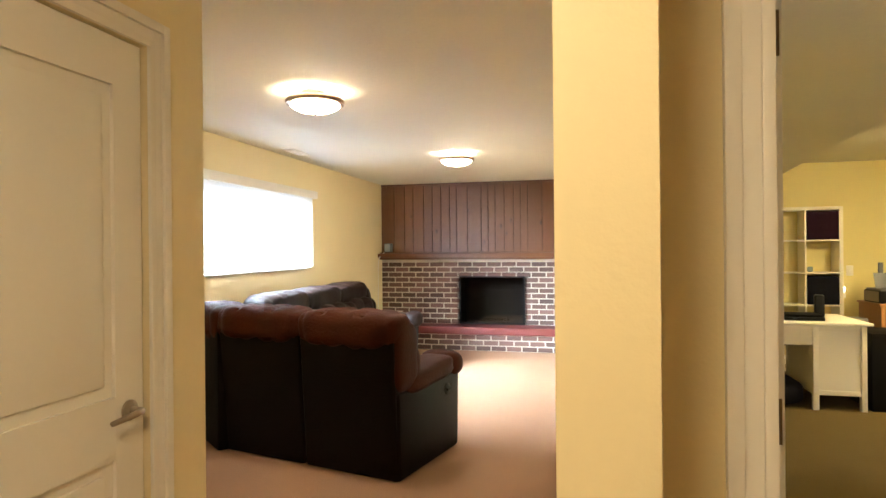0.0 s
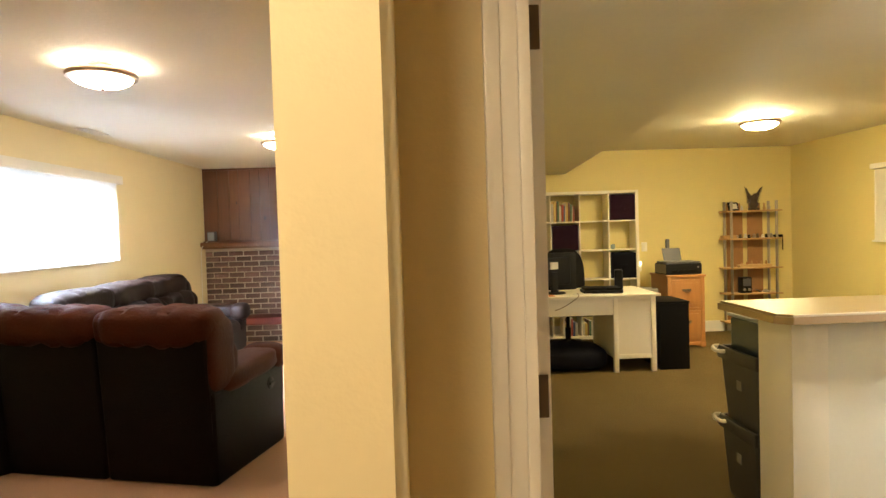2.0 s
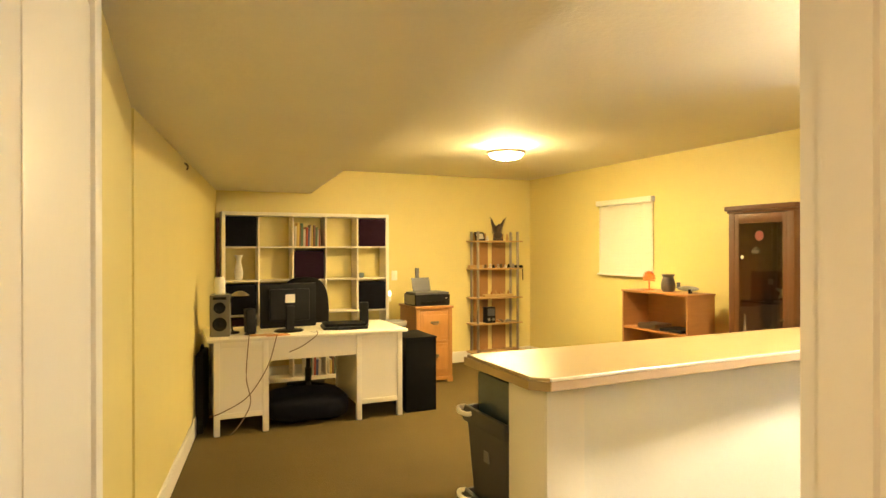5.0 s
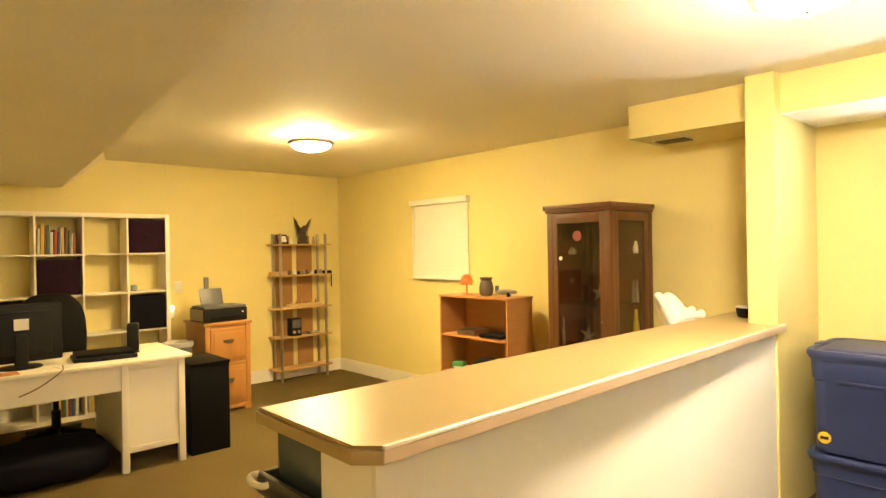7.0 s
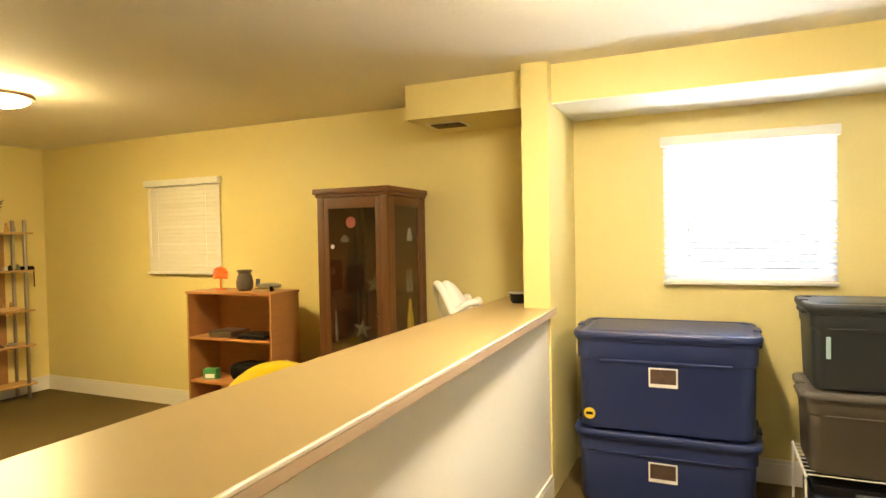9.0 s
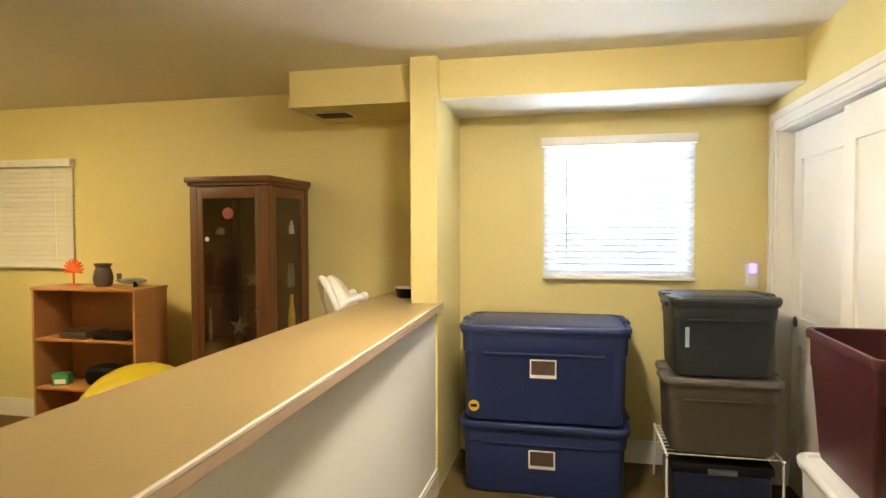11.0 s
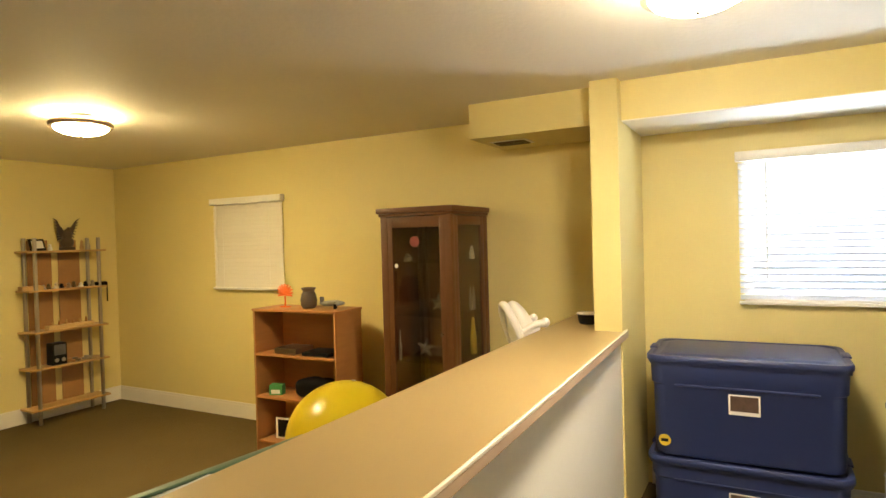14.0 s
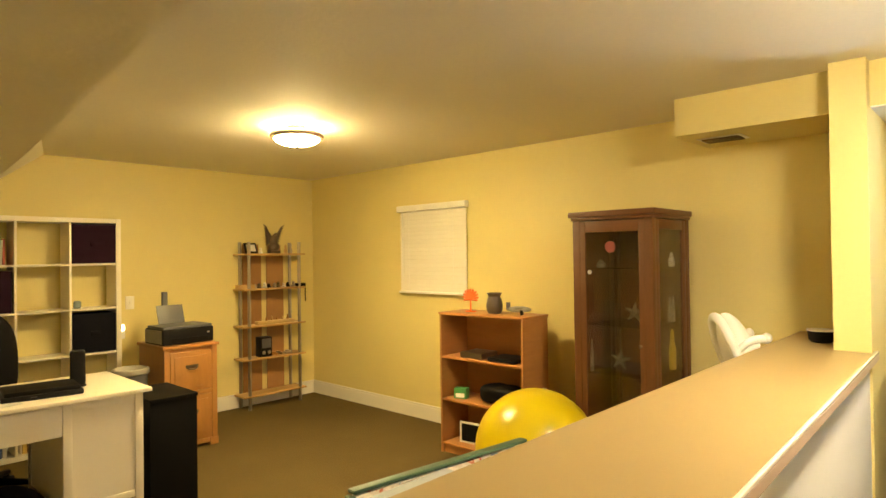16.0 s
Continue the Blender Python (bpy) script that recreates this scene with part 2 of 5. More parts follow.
# ---- floors and ceilings ----
structure("floor_carpet_beige", boxes((-2.9, 0.185, -3.6, 8.9, -0.1, 0.0), (0.185, 1.6, -3.6, 1.47, -0.1, 0.0), (1.6, 3.3, -3.6, 0.2, -0.1, 0.0)), CARPET_BEIGE, "pinkish beige cut-pile carpet of family room and hall")
structure("floor_carpet_olive", boxes((0.185, 5.2, 1.47, 8.1, -0.1, 0.0), (1.6, 5.2, 0.2, 1.47, -0.1, 0.0)), CARPET_OLIVE, "dark olive-brown low-pile carpet of the office")
structure("ceiling_family", boxes((-2.9, 0.185, -3.6, 8.9, CEIL, CEIL + 0.1)), CEILING, "white textured ceiling of the family room")
structure("ceiling_office", boxes((0.185, 5.2, -3.6, 8.1, CEIL, CEIL + 0.1)), CEILING, "white textured ceiling of the office")

# ---- walls ----


def wall(name, *rows, material=None, label="smooth yellow painted wall"):
    return structure(name, boxes(*rows), material or WALL, label)


WX = 5.03   # inner face of the outside wall
BY = 7.95   # inner face of the office's end wall
# outside wall with two window openings
wall("wall_east", (WX, WX + 0.2, 0.2, 1.33, 0, CEIL), (WX, WX + 0.2, 1.33, 2.17, 0, 1.15), (WX, WX + 0.2, 1.33, 2.17, 1.97, CEIL),
     (WX, WX + 0.2, 2.17, 5.69, 0, CEIL), (WX, WX + 0.2, 5.69, 6.46, 0, 1.16), (WX, WX + 0.2, 5.69, 6.46, 1.95, CEIL), (WX, WX + 0.2, 6.46, BY + 0.15, 0, CEIL))
wall("wall_north", (0.185, WX, BY, BY + 0.15, 0, CEIL))
wall("wall_divider", (0.125, 0.245, 0.97, 8.75, 0, CEIL), material=WALL_HALL)
# door wall
wall("wall_door", (0.245, 0.467, 1.40, 1.53, 0, CEIL), (1.365, 1.60, 1.40, 1.53, 0, CEIL), (0.467, 1.365, 1.40, 1.53, 2.06, CEIL), material=WALL_HALL)
# Unseen hall walls; the far ones are set back to lessen bounced light.
wall("wall_hall_right_unseen", (1.48, 1.60, 0.08, 1.40, 0, CEIL), (1.60, 3.2, 0.08, 0.20, 0, CEIL), (3.2, 3.32, -3.6, 0.20, 0, CEIL), material=WALL_HALL)
wall("wall_office_inner", (0.38, 0.485, 1.53, 4.1, 0, CEIL))
bm = boxes((-0.12, 0.0, 0.0, 3.93, 0, CEIL))
ob = structure("wall_office_left", bm, WALL, "smooth yellow painted wall behind the desk")
ob.matrix_world = pose(0.495, 4.07, 0, 0, 0, -8.5)
# Unseen wall, placed far behind so the hall stays dimmer.
wall("wall_hall_back_unseen", (-1.26, 3.2, -3.7, -3.6, 0, CEIL), material=WALL_HALL)
# hall's left wall with a closed door
wall("wall_hall_left", (-1.26, -1.14, -3.6, 1.05, 0, CEIL), (-1.26, -1.14, 1.83, 2.108, 0, CEIL), (-1.26, -1.14, 1.05, 1.83, 2.035, CEIL), material=WALL_HALL)
wall("wall_family_front", (-2.76, -1.26, 1.99, 2.108, 0, CEIL), material=WALL_HALL)
# family room's window wall
FX = -2.76
wall("wall_west", (FX - 0.2, FX, 1.9, 4.18, 0, CEIL), (FX - 0.2, FX, 4.18, 6.18, 0, 1.24), (FX - 0.2, FX, 4.18, 6.18, 1.95, CEIL), (FX - 0.2, FX, 6.18, 8.9, 0, CEIL),
     material=WALL_HALL, label="smooth pale yellow painted wall with a wide window")
wall("wall_fireplace", (FX, 0.125, 8.75, 8.9, 1.0, CEIL), (FX, -1.58, 8.75, 8.9, 0, 1.0), (-0.655, 0.125, 8.75, 8.9, 0, 1.0), material=MORTAR, label="wall behind brick and panelling")
# storage end: closet wall with an opening for sliding doors
wall("wall_closet", (4.86, WX, 0.79, 0.91, 0, CEIL), (2.2, 4.86, 0.79, 0.91, 1.985, CEIL), (1.60, 2.2, 0.79, 0.91, 0, CEIL))
wall("wall_closet_back", (1.6, WX, 0.2, 0.3, 0, CEIL), material=WALL_PALE, label="plain back wall of the closet")
# ducts boxed in under the ceiling
wall("soffit_duct", (4.49, WX, 2.87, 3.64, 2.15, CEIL), label="boxed-in duct painted yellow")
wall("beam_storage", (4.45, WX, 0.91, 2.725, 2.152, CEIL), label="boxed-in beam painted yellow")
# White board puts the window's daylight on the beam into its colour.
structure("beam_daylit_board", boxes((4.452, WX - 0.001, 0.912, 2.723, 2.146, 2.1515)), TRIM, "white board under the beam standing for daylight on it")
# lowered ceiling with a sloped edge over the desk
bm = bmesh.new()
rings = []
for y, xb, xt in ((BY, 2.09, 2.48), (6.2, 1.95, 2.03), (1.531, 1.52, 1.54)):
    rings.append([bm.verts.new((x, y, z)) for x, z in ((0.40, 2.08), (xb, 2.08), (xt, CEIL + 0.02), (0.40, CEIL + 0.02))])
bm.faces.new(rings[0])
bm.faces.new(list(reversed(rings[-1])))
for fr, bk in zip(rings, rings[1:]):
    for i in range(4):
        bm.faces.new((fr[i], fr[(i + 1) % 4], bk[(i + 1) % 4], bk[i]))
structure("ceiling_lowered", bm, CEILING, "lowered white ceiling with a sloped edge")
# full-height stub at the end of the half wall
wall("wall_stub", (4.36, WX, 2.725, 2.87, 0, CEIL))

# half wall with a laminate ledge
half_wall = wall("wall_half", (1.815, 4.36, 2.765, 2.99, 0, 0.995), material=WALL_PALE, label="white painted half wall under the ledge")
for v in half_wall.data.vertices:
    if v.co.y < 2.9 and v.co.x > 4:
        v.co.y -= 0.030
structure("corner_board", boxes((1.80, 1.955, 2.748, 2.763, 0.0, 0.995), (1.80, 1.815, 2.763, 3.0, 0, 0.995), bevel=0.002), TRIM, "white corner boards of the half wall")
bm = bmesh.new()
c = 0.05
out = [(1.69 + c, 2.638), (4.3585, 2.708), (4.3585, 2.875), (WX, 2.875), (WX, 3.16), (1.69, 3.157), (1.69, 2.638 + c)]
lo = [bm.verts.new((x, y, 0.995)) for x, y in out]
hi = [bm.verts.new((x, y, 1.035)) for x, y in out]
bm.faces.new(list(reversed(lo)))
bm.faces.new(hi)
for i in range(len(out)):
    bm.faces.new((lo[i], lo[(i + 1) % len(out)], hi[(i + 1) % len(out)], hi[i]))
bmesh.ops.bevel(bm, geom=[e for e in bm.edges if all(v.co.z > 1.03 for v in e.verts)], offset=0.010, segments=4, affect="EDGES")
structure("ledge_top", bm, LAMINATE, "tan laminate ledge with a rounded edge")
structure("ledge_tip", boxes((4.359, 4.438, 2.7115, 2.7240, 0.995, 1.035), bevel=0.002), LAMINATE, "short end of the ledge beside the wall")
bm = bmesh.new()
box(bm, 1.69 + c + 0.004, 4.438, -0.0008, 0.010, 0.9975, 1.0245)
for v in bm.verts:
    v.co.y += 2.638 + (v.co.x - 1.74) * 0.02667
structure("ledge_edge", bm, LAMINATE_EDGE, "pinkish-brown edging along the ledge")
# Pale strip paints the window's highlight onto the ledge's rounded edge.
bm = bmesh.new()
box(bm, 1.69 + c + 0.004, 4.438, -0.0014, 0.010, 1.0252, 1.0362, 0.0035, 3)
for v in bm.verts:
    v.co.y += 2.638 + (v.co.x - 1.74) * 0.02667
structure("ledge_highlight", bm, shader("pale_edge_highlight", (0.76, 0.69, 0.58), 0.22, var=0.05), "pale rounded strip standing for the highlight along the ledge")

# ---- baseboards, casings ----


def baseboard(name, x0, x1, y0, y1):
    """Board with a stepped top; the long side follows the wall."""
    bm = boxes((x0, x1, y0, y1, 0, 0.115))
    if x1 - x0 > y1 - y0:
        box(bm, x0, x1, y0 + (y1 - y0) * 0.15, y1 - (y1 - y0) * 0.15, 0.115, 0.138, 0.003)
    else:
        box(bm, x0 + (x1 - x0) * 0.15, x1 - (x1 - x0) * 0.15, y0, y1, 0.115, 0.138, 0.003)
    return structure(name, bm, TRIM, "white painted baseboard")


baseboard("baseboard_east", WX - 0.016, WX, 2.88, BY - 0.016)
baseboard("baseboard_north", 1.1, WX, BY - 0.016, BY)
baseboard("baseboard_storage", WX - 0.016, WX, 0.91, 2.70)
half_board = baseboard("baseboard_half_wall", 1.97, 4.36, 2.747, 2.763)
for v in half_board.data.vertices:
    v.co.y -= 0.0118 * (v.co.x - 1.97)
baseboard("baseboard_west", FX, FX + 0.016, 2.1, 8.4)
ob = baseboard("baseboard_office_left", 0.0, 0.016, 0.0, 3.9)
ob.matrix_world = pose(0.495, 4.07, 0, 0, 0, -8.5)


def casing_set(name, axis, plane, side, a0, a1, top, w=0.085):
    """Casing round an opening in a wall; axis is the wall's normal, a0 to a1 the opening along the wall."""
    t1, t2 = 0.013, 0.020
    bm = bmesh.new()

    def bar(p0, p1, z0, z1, t):
        lo_, hi_ = sorted((plane, plane + side * t))
        if axis == "y":
            box(bm, p0, p1, lo_, hi_, z0, z1, 0.003)
        else:
            box(bm, lo_, hi_, p0, p1, z0, z1, 0.003)

    for inner, outer in ((a0, a0 - w), (a1, a1 + w)):
        s = 1 if outer > inner else -1
        for u0, u1, t in ((0.0, 0.022, 0.014), (0.022, 0.056, 0.010), (0.056, w, 0.020)):
            bar(*sorted((inner + s * u0, inner + s * u1)), 0.0, top + (w if u1 == w else u1), t)
    for u0, u1, t in ((0.0, 0.022, 0.014), (0.022, 0.056, 0.010), (0.056, w, 0.020)):
        bar(a0 - (u0 if u1 < w else u0), a1 + u0, top + u0, top + u1, t)
    return structure(name, bm, TRIM, "white moulded door casing")


casing_set("casing_office_hall", "y", 1.40, -1, 0.487, 1.345, 2.04)
structure("jamb_office", boxes((0.467, 0.487, 1.40, 1.53, 0, 2.04), (1.345, 1.365, 1.40, 1.53, 0, 2.04), (0.467, 1.365, 1.40, 1.53, 2.04, 2.06), (1.333, 1.345, 1.44, 1.50, 0, 2.04)), TRIM, "white painted door jamb")
casing_set("casing_hall_left", "x", -1.14, 1, 1.05, 1.83, 2.035)
casing_set("casing_closet", "y", 0.91, 1, 2.2, 4.85, 1.975, 0.095)
structure("jamb_closet", boxes((4.84, 4.86, 0.79, 0.91, 0, 1.985), (2.2, 4.84, 0.79, 0.91, 1.965, 1.985), bevel=0.002), TRIM, "white painted closet jamb")
structure("strike_plate", boxes((1.330, 1.3335, 1.45, 1.49, 0.90, 0.98), bevel=0.001), NICKEL, "brushed nickel strike plate")


def panel_leaf(w, h, t, rows, margin=0.11):
    """A moulded panel door leaf, upright in x and z, its face towards -y, with sunk and raised fields."""
    bm = bmesh.new()
    box(bm, 0, margin, 0, t, 0, h, 0.002)
    box(bm, w - margin, w, 0, t, 0, h, 0.002)
    z = 0.0
    for z0, z1 in rows:
        box(bm, margin, w - margin, 0, t, z, z0, 0.0)
        box(bm, margin, w - margin, 0.012, t - 0.012, z0, z1)
        box(bm, margin + 0.035, w - margin - 0.035, 0.004, t - 0.004, z0 + 0.035, z1 - 0.035, 0.007)
        z = z1
    box(bm, margin, w - margin, 0, t, z, h, 0.0)
    return bm


def lever(parent, m, flip=1):
    """A nickel lever with a round rose."""
    bm = lathe([(0.031, 0.0), (0.031, 0.006), (0.024, 0.011), (0.012, 0.013), (0.011, 0.045)], 20)
    tube(bm, (0, 0, 0.045), (flip * 0.03, 0, 0.052), 0.010)
    tube(bm, (flip * 0.025, 0, 0.052), (flip * 0.115, -0.006, 0.048), 0.010, 0.008)
    blob(bm, (flip * 0.115, -0.006, 0.048), (0.008, 0.008, 0.008), 10, 6)
    bmesh.ops.transform(bm, matrix=m, verts=bm.verts)
    return part("door_lever", bm, NICKEL, parent, "brushed nickel door lever")


# closed hall door, face towards +x
d = thing("door_hall", pose(-1.155, 1.06, 0.01, 0, 0, 90), "closed white two-panel door with a nickel lever", "door")
tagged(d, kind="structure")
part("leaf", panel_leaf(0.76, 2.02, 0.035, ((0.20, 0.80), (0.98, 1.88))), DOOR, d)
lever(d, pose(0.70, -0.001, 0.93, 90, 0, 0), -1)
part("latch_plate", boxes((0.757, 0.763, 0.004, 0.03, 0.89, 0.97), bevel=0.001), BRONZE, d, "dark latch plate")

# open office door, swung into the room
d = thing("door_office", pose(0.540, 1.536, 0.01, 0, 0, 90.5), "open white two-panel door swung into the office", "door")
tagged(d, kind="structure")
part("leaf", panel_leaf(0.80, 2.02, 0.048, ((0.20, 0.80), (0.98, 1.88))), DOOR, d)
lever(d, pose(0.735, -0.001, 0.93, 90, 0, 0), -1)
for z in (0.30, 1.055, 1.815):
    part("hinge", boxes((-0.004, -0.0005, 0.006, 0.043, z - 0.045, z + 0.045), bevel=0.001), BRONZE, d, "dark bronze hinge leaf")

# closet sliding doors
for i, (x0, y0) in enumerate(((3.915, 0.80), (3.17, 0.850))):
    d = thing("sliding_door", pose(x0, y0, 0.01), "white moulded sliding closet door", "door", "closet doors")
    bm = panel_leaf(0.92, 1.945, 0.034, ((0.20, 0.80), (0.95, 1.79)), 0.11)
    part("leaf", bm, DOOR, d)
    part("finger_pull", lathe([(0.030, 0.0), (0.030, 0.003), (0.022, 0.003), (0.020, 0.001)], 18, at=(0, 0, 0)), BRONZE, d, "dark recessed finger pull").matrix_local = pose(0.86 if i == 0 else 0.06, 0.0345, 0.92, -90, 0, 0)


# ---- windows with blinds ----
def window_unit(name, x, side, y0, y1, z0, z1, bars):
    """A white vinyl window set in the wall; side points into the room."""
    w = thing(name, pose(x, 0, 0), "white vinyl window behind blinds", "window")
    tagged(w, kind="structure")
    f = 0.045
    bm = boxes((-0.03, 0.03, y0, y0 + f, z0, z1), (-0.03, 0.03, y1 - f, y1, z0, z1), (-0.03, 0.03, y0 + f, y1 - f, z0, z0 + f), (-0.03, 0.03, y0 + f, y1 - f, z1 - f, z1), bevel=0.004)
    part("window_frame", bm, TRIM, w)
    edges_ = [y0 + f] + bars + [y1 - f]
    for b in bars:
        part("mullion", boxes((-0.025, 0.025, b - 0.02, b + 0.02, z0 + f, z1 - f), bevel=0.003), TRIM, w)
    for a, b in zip(edges_, edges_[1:]):
        p = part("pane", boxes((-0.004, 0.004, a, b, z0 + f, z1 - f)), GLASS, w)
        p.visible_shadow = False
    part("window_sill", boxes(*[sorted((side * 0.03, side * 0.10)) + [y0, y1, z0 - 0.012, z0 + 0.004]], bevel=0.003), TRIM, w)
    return w


window_unit("window_1", WX + 0.11, -1, 5.69, 6.46, 1.16, 1.95, [6.075])
window_unit("window_2", WX + 0.09, -1, 1.33, 2.17, 1.15, 1.97, [])
window_unit("window_3", FX - 0.10, 1, 4.18, 6.18, 1.24, 1.95, [5.18])


def slat_blind(name, x, y0, y1, z0, z1, material, label, tilt, cord):
    b = thing(name, pose(x, 0, 0), label, "window blind", "slat blinds")
    part("head_rail", boxes((-0.04, 0.014, y0 - 0.01, y1 + 0.01, z1 - 0.055, z1), bevel=0.004), WHITE_PLASTIC, b)
    part("bottom_rail", boxes((-0.030, 0.014, y0, y1, z0, z0 + 0.018), bevel=0.004), WHITE_PLASTIC, b)
    n = int((z1 - 0.06 - z0 - 0.03) / 0.036)
    me = None
    for i in range(n):
        z = z0 + 0.040 + i * (z1 - 0.09 - z0 - 0.03) / max(n - 1, 1)
        if me is None:
            bm = boxes((-0.021, 0.021, y0 + 0.004, y1 - 0.004, -0.0012, 0.0012))
            me = mesh_of("slat", bm, material)
        s = new("slat", me)
        s.parent = b
        s.matrix_local = pose(0, 0, z, 0, tilt + random.uniform(-2, 2), 0)
    for y in (y0 + 0.14, y1 - 0.14):
        part("ladder_cord", boxes((-0.024, -0.0225, y - 0.001, y + 0.001, z0, z1 - 0.05)), WHITE_PLASTIC, b)
    part("tilt_wand", tube(bmesh.new(), (-0.035, cord, z1 - 0.06), (-0.040, cord, z0 + 0.15), 0.004, n=8), WHITE_PLASTIC, b)
    return b


slat_blind("slat_blind", 5.014, 5.655, 6.49, 1.152, 1.968, BLIND_CREAM, "closed cream slat blind on the small window", -68, 6.42)
slat_blind("slat_blind", 5.014, 1.305, 2.195, 1.125, 1.995, BLIND_STORE, "nearly closed white slat blind glowing with daylight", 48, 2.05)

structure("backdrop_sky", boxes((-5.32, -5.30, 1.5, 9.5, 0.0, 4.0)), glow("bright_overcast_sky", (0.86, 0.93, 1.0), 5.0), "bright hazy sky outside the family room")
b = thing("vertical_blind", pose(FX + 0.05, 0, 0), "drawn white vertical blind glowing with daylight", "window blind")
part("valance", boxes((-0.045, 0.035, 4.06, 6.36, 1.965, 2.045), bevel=0.006), WHITE_PLASTIC, b)
me = mesh_of("vane", boxes((-0.0012, 0.0012, -0.047, 0.047, 1.225, 1.965)), BLIND_BRIGHT)
for i in range(25):
    v = new("vane", me)
    v.parent = b
    v.matrix_local = pose(0, 4.17 + i * 0.0845, 0, 0, 0, -38 + random.uniform(-3, 3))
structure("window_stool", boxes((FX, FX + 0.03, 4.14, 6.24, 1.205, 1.222), bevel=0.003), TRIM, "thin white window stool")


# ---- ceiling lamps ----
LAMP_RIM = shader("brushed_bronze", (0.34, 0.25, 0.17), 0.4, metal=0.7, var=0.1)


def ceiling_lamp(x, y, bulb):
    lamp = thing("ceiling_lamp", pose(x, y, CEIL), "lit flush ceiling lamp with frosted bowl and metal rim", "ceiling lamp", "ceiling lamps")
    part("canopy", lathe([(0.060, 0.0), (0.062, -0.006), (0.03, -0.012), (0.012, -0.014), (0.010, -0.05)], 32), TRIM, lamp)
    # Unseen disc, added to cut the bowl's glow on the ceiling.
    part("pan", lathe([(0.010, -0.030), (0.118, -0.030), (0.122, -0.033), (0.118, -0.036), (0.010, -0.036)], 32), TRIM, lamp, "unseen white disc holding back the bowl's upward light")
    part("rim", lathe([(0.150, -0.045), (0.163, -0.043), (0.176, -0.058), (0.172, -0.076), (0.150, -0.079)], 40), LAMP_RIM, lamp, "brushed bronze metal rim")
    part("bowl", lathe([(0.142, -0.038), (0.147, -0.044), (0.1485, -0.080), (0.136, -0.095), (0.104, -0.111), (0.060, -0.122), (0.012, -0.126)], 40), bulb, lamp, "lit frosted glass bowl")
    part("finial", lathe([(0.004, -0.126), (0.010, -0.130), (0.008, -0.137), (0.002, -0.142)], 14), BRONZE, lamp)
    return lamp


for lx, ly, bulb in ((3.357, 5.70, BULB), (3.21, 2.23, BULB_STORE), (-1.41, 3.60, BULB_FAMILY), (-1.07, 6.13, BULB_FAMILY), (-0.10, 0.02, BULB_WHITE)):
    ceiling_lamp(lx, ly, bulb)


# ---- family room: fireplace ----
FY = 8.75
fp = thing("fireplace", pose(0, 0, 0), "brick fireplace with raised hearth and dark sooty opening", "fireplace")
part("firebox", boxes((-1.58, -0.655, 9.25, 9.30, 0.2, 1.02), (-1.63, -1.58, FY, 9.30, 0.2, 1.02), (-0.655, -0.605, FY, 9.30, 0.2, 1.02), (-1.63, -0.605, FY, 9.30, 1.02, 1.07), (-1.63, -0.605, FY, 9.30, 0.2, 0.27)), SOOT, fp, "soot-black firebox")
part("opening_frame", boxes((-1.585, -1.563, 8.712, 8.732, 0.335, 1.012), (-0.672, -0.65, 8.712, 8.732, 0.335, 1.012), (-1.563, -0.672, 8.712, 8.732, 0.99, 1.012), (-1.563, -0.672, 8.712, 8.732, 0.335, 0.352), bevel=0.003), BLACK_MATT, fp, "thin black metal frame")
p = part("glass_door", boxes((-1.563, -1.119, 8.719, 8.725, 0.352, 0.99), (-1.116, -0.672, 8.719, 8.725, 0.352, 0.99)), CABINET_GLASS, fp, "smoked glass fire door")
p.visible_shadow = False
bm = bmesh.new()
for i in range(6):
    tube(bm, (-1.42 + i * 0.1, 8.86, 0.36), (-1.42 + i * 0.1, 9.10, 0.36), 0.008, n=8)
tube(bm, (-1.46, 8.87, 0.36), (-0.86, 8.87, 0.36), 0.010, n=8)
tube(bm, (-1.46, 9.09, 0.36), (-0.86, 9.09, 0.36), 0.010, n=8)
for x in (-1.40, -0.92):
    tube(bm, (x, 8.87, 0.268), (x, 8.87, 0.44), 0.012, n=8)
    tube(bm, (x, 9.09, 0.268), (x, 9.09, 0.36), 0.010, n=8)
part("grate", bm, BLACK_MATT, fp, "black iron fire grate")
part("hearth_core", boxes((FX, 0.12, 8.41, FY, 0, 0.225)), MORTAR, fp)
part("hearth_slab", boxes((FX + 0.001, 0.122, 8.37, FY - 0.012, 0.225, 0.325), bevel=0.008), RED_SLAB, fp, "dark red painted hearth slab")
mant = thing("mantel_shelf", pose(0, 0, 0), "dark walnut mantel shelf over the brick", "shelf")
part("board", boxes((FX + 0.002, 0.12, 8.55, FY, 1.285, 1.345), bevel=0.006), PANEL, mant)
part("moulding", boxes((FX + 0.002, 0.12, 8.60, FY, 1.255, 1.285), (FX + 0.002, 0.12, 8.66, FY, 1.345, 1.362), bevel=0.004), PANEL, mant)
pan = thing("wall_panelling", pose(0, 0, 0), "dark walnut plank panelling above the mantel", "wall panelling")
part("backing", boxes((FX + 0.001, 0.122, FY - 0.006, FY - 0.001, 1.362, CEIL - 0.001)), PANEL_GAP, pan)
x = FX + 0.003
while x < 0.10:
    w = random.choice((0.10, 0.13, 0.16, 0.20))
    x1 = min(x + w, 0.121)
    part("plank", boxes((x, x1 - 0.004, FY - 0.022, FY - 0.006, 1.362, CEIL - 0.03), bevel=0.003, seg=1), PANEL, pan)
    x = x1
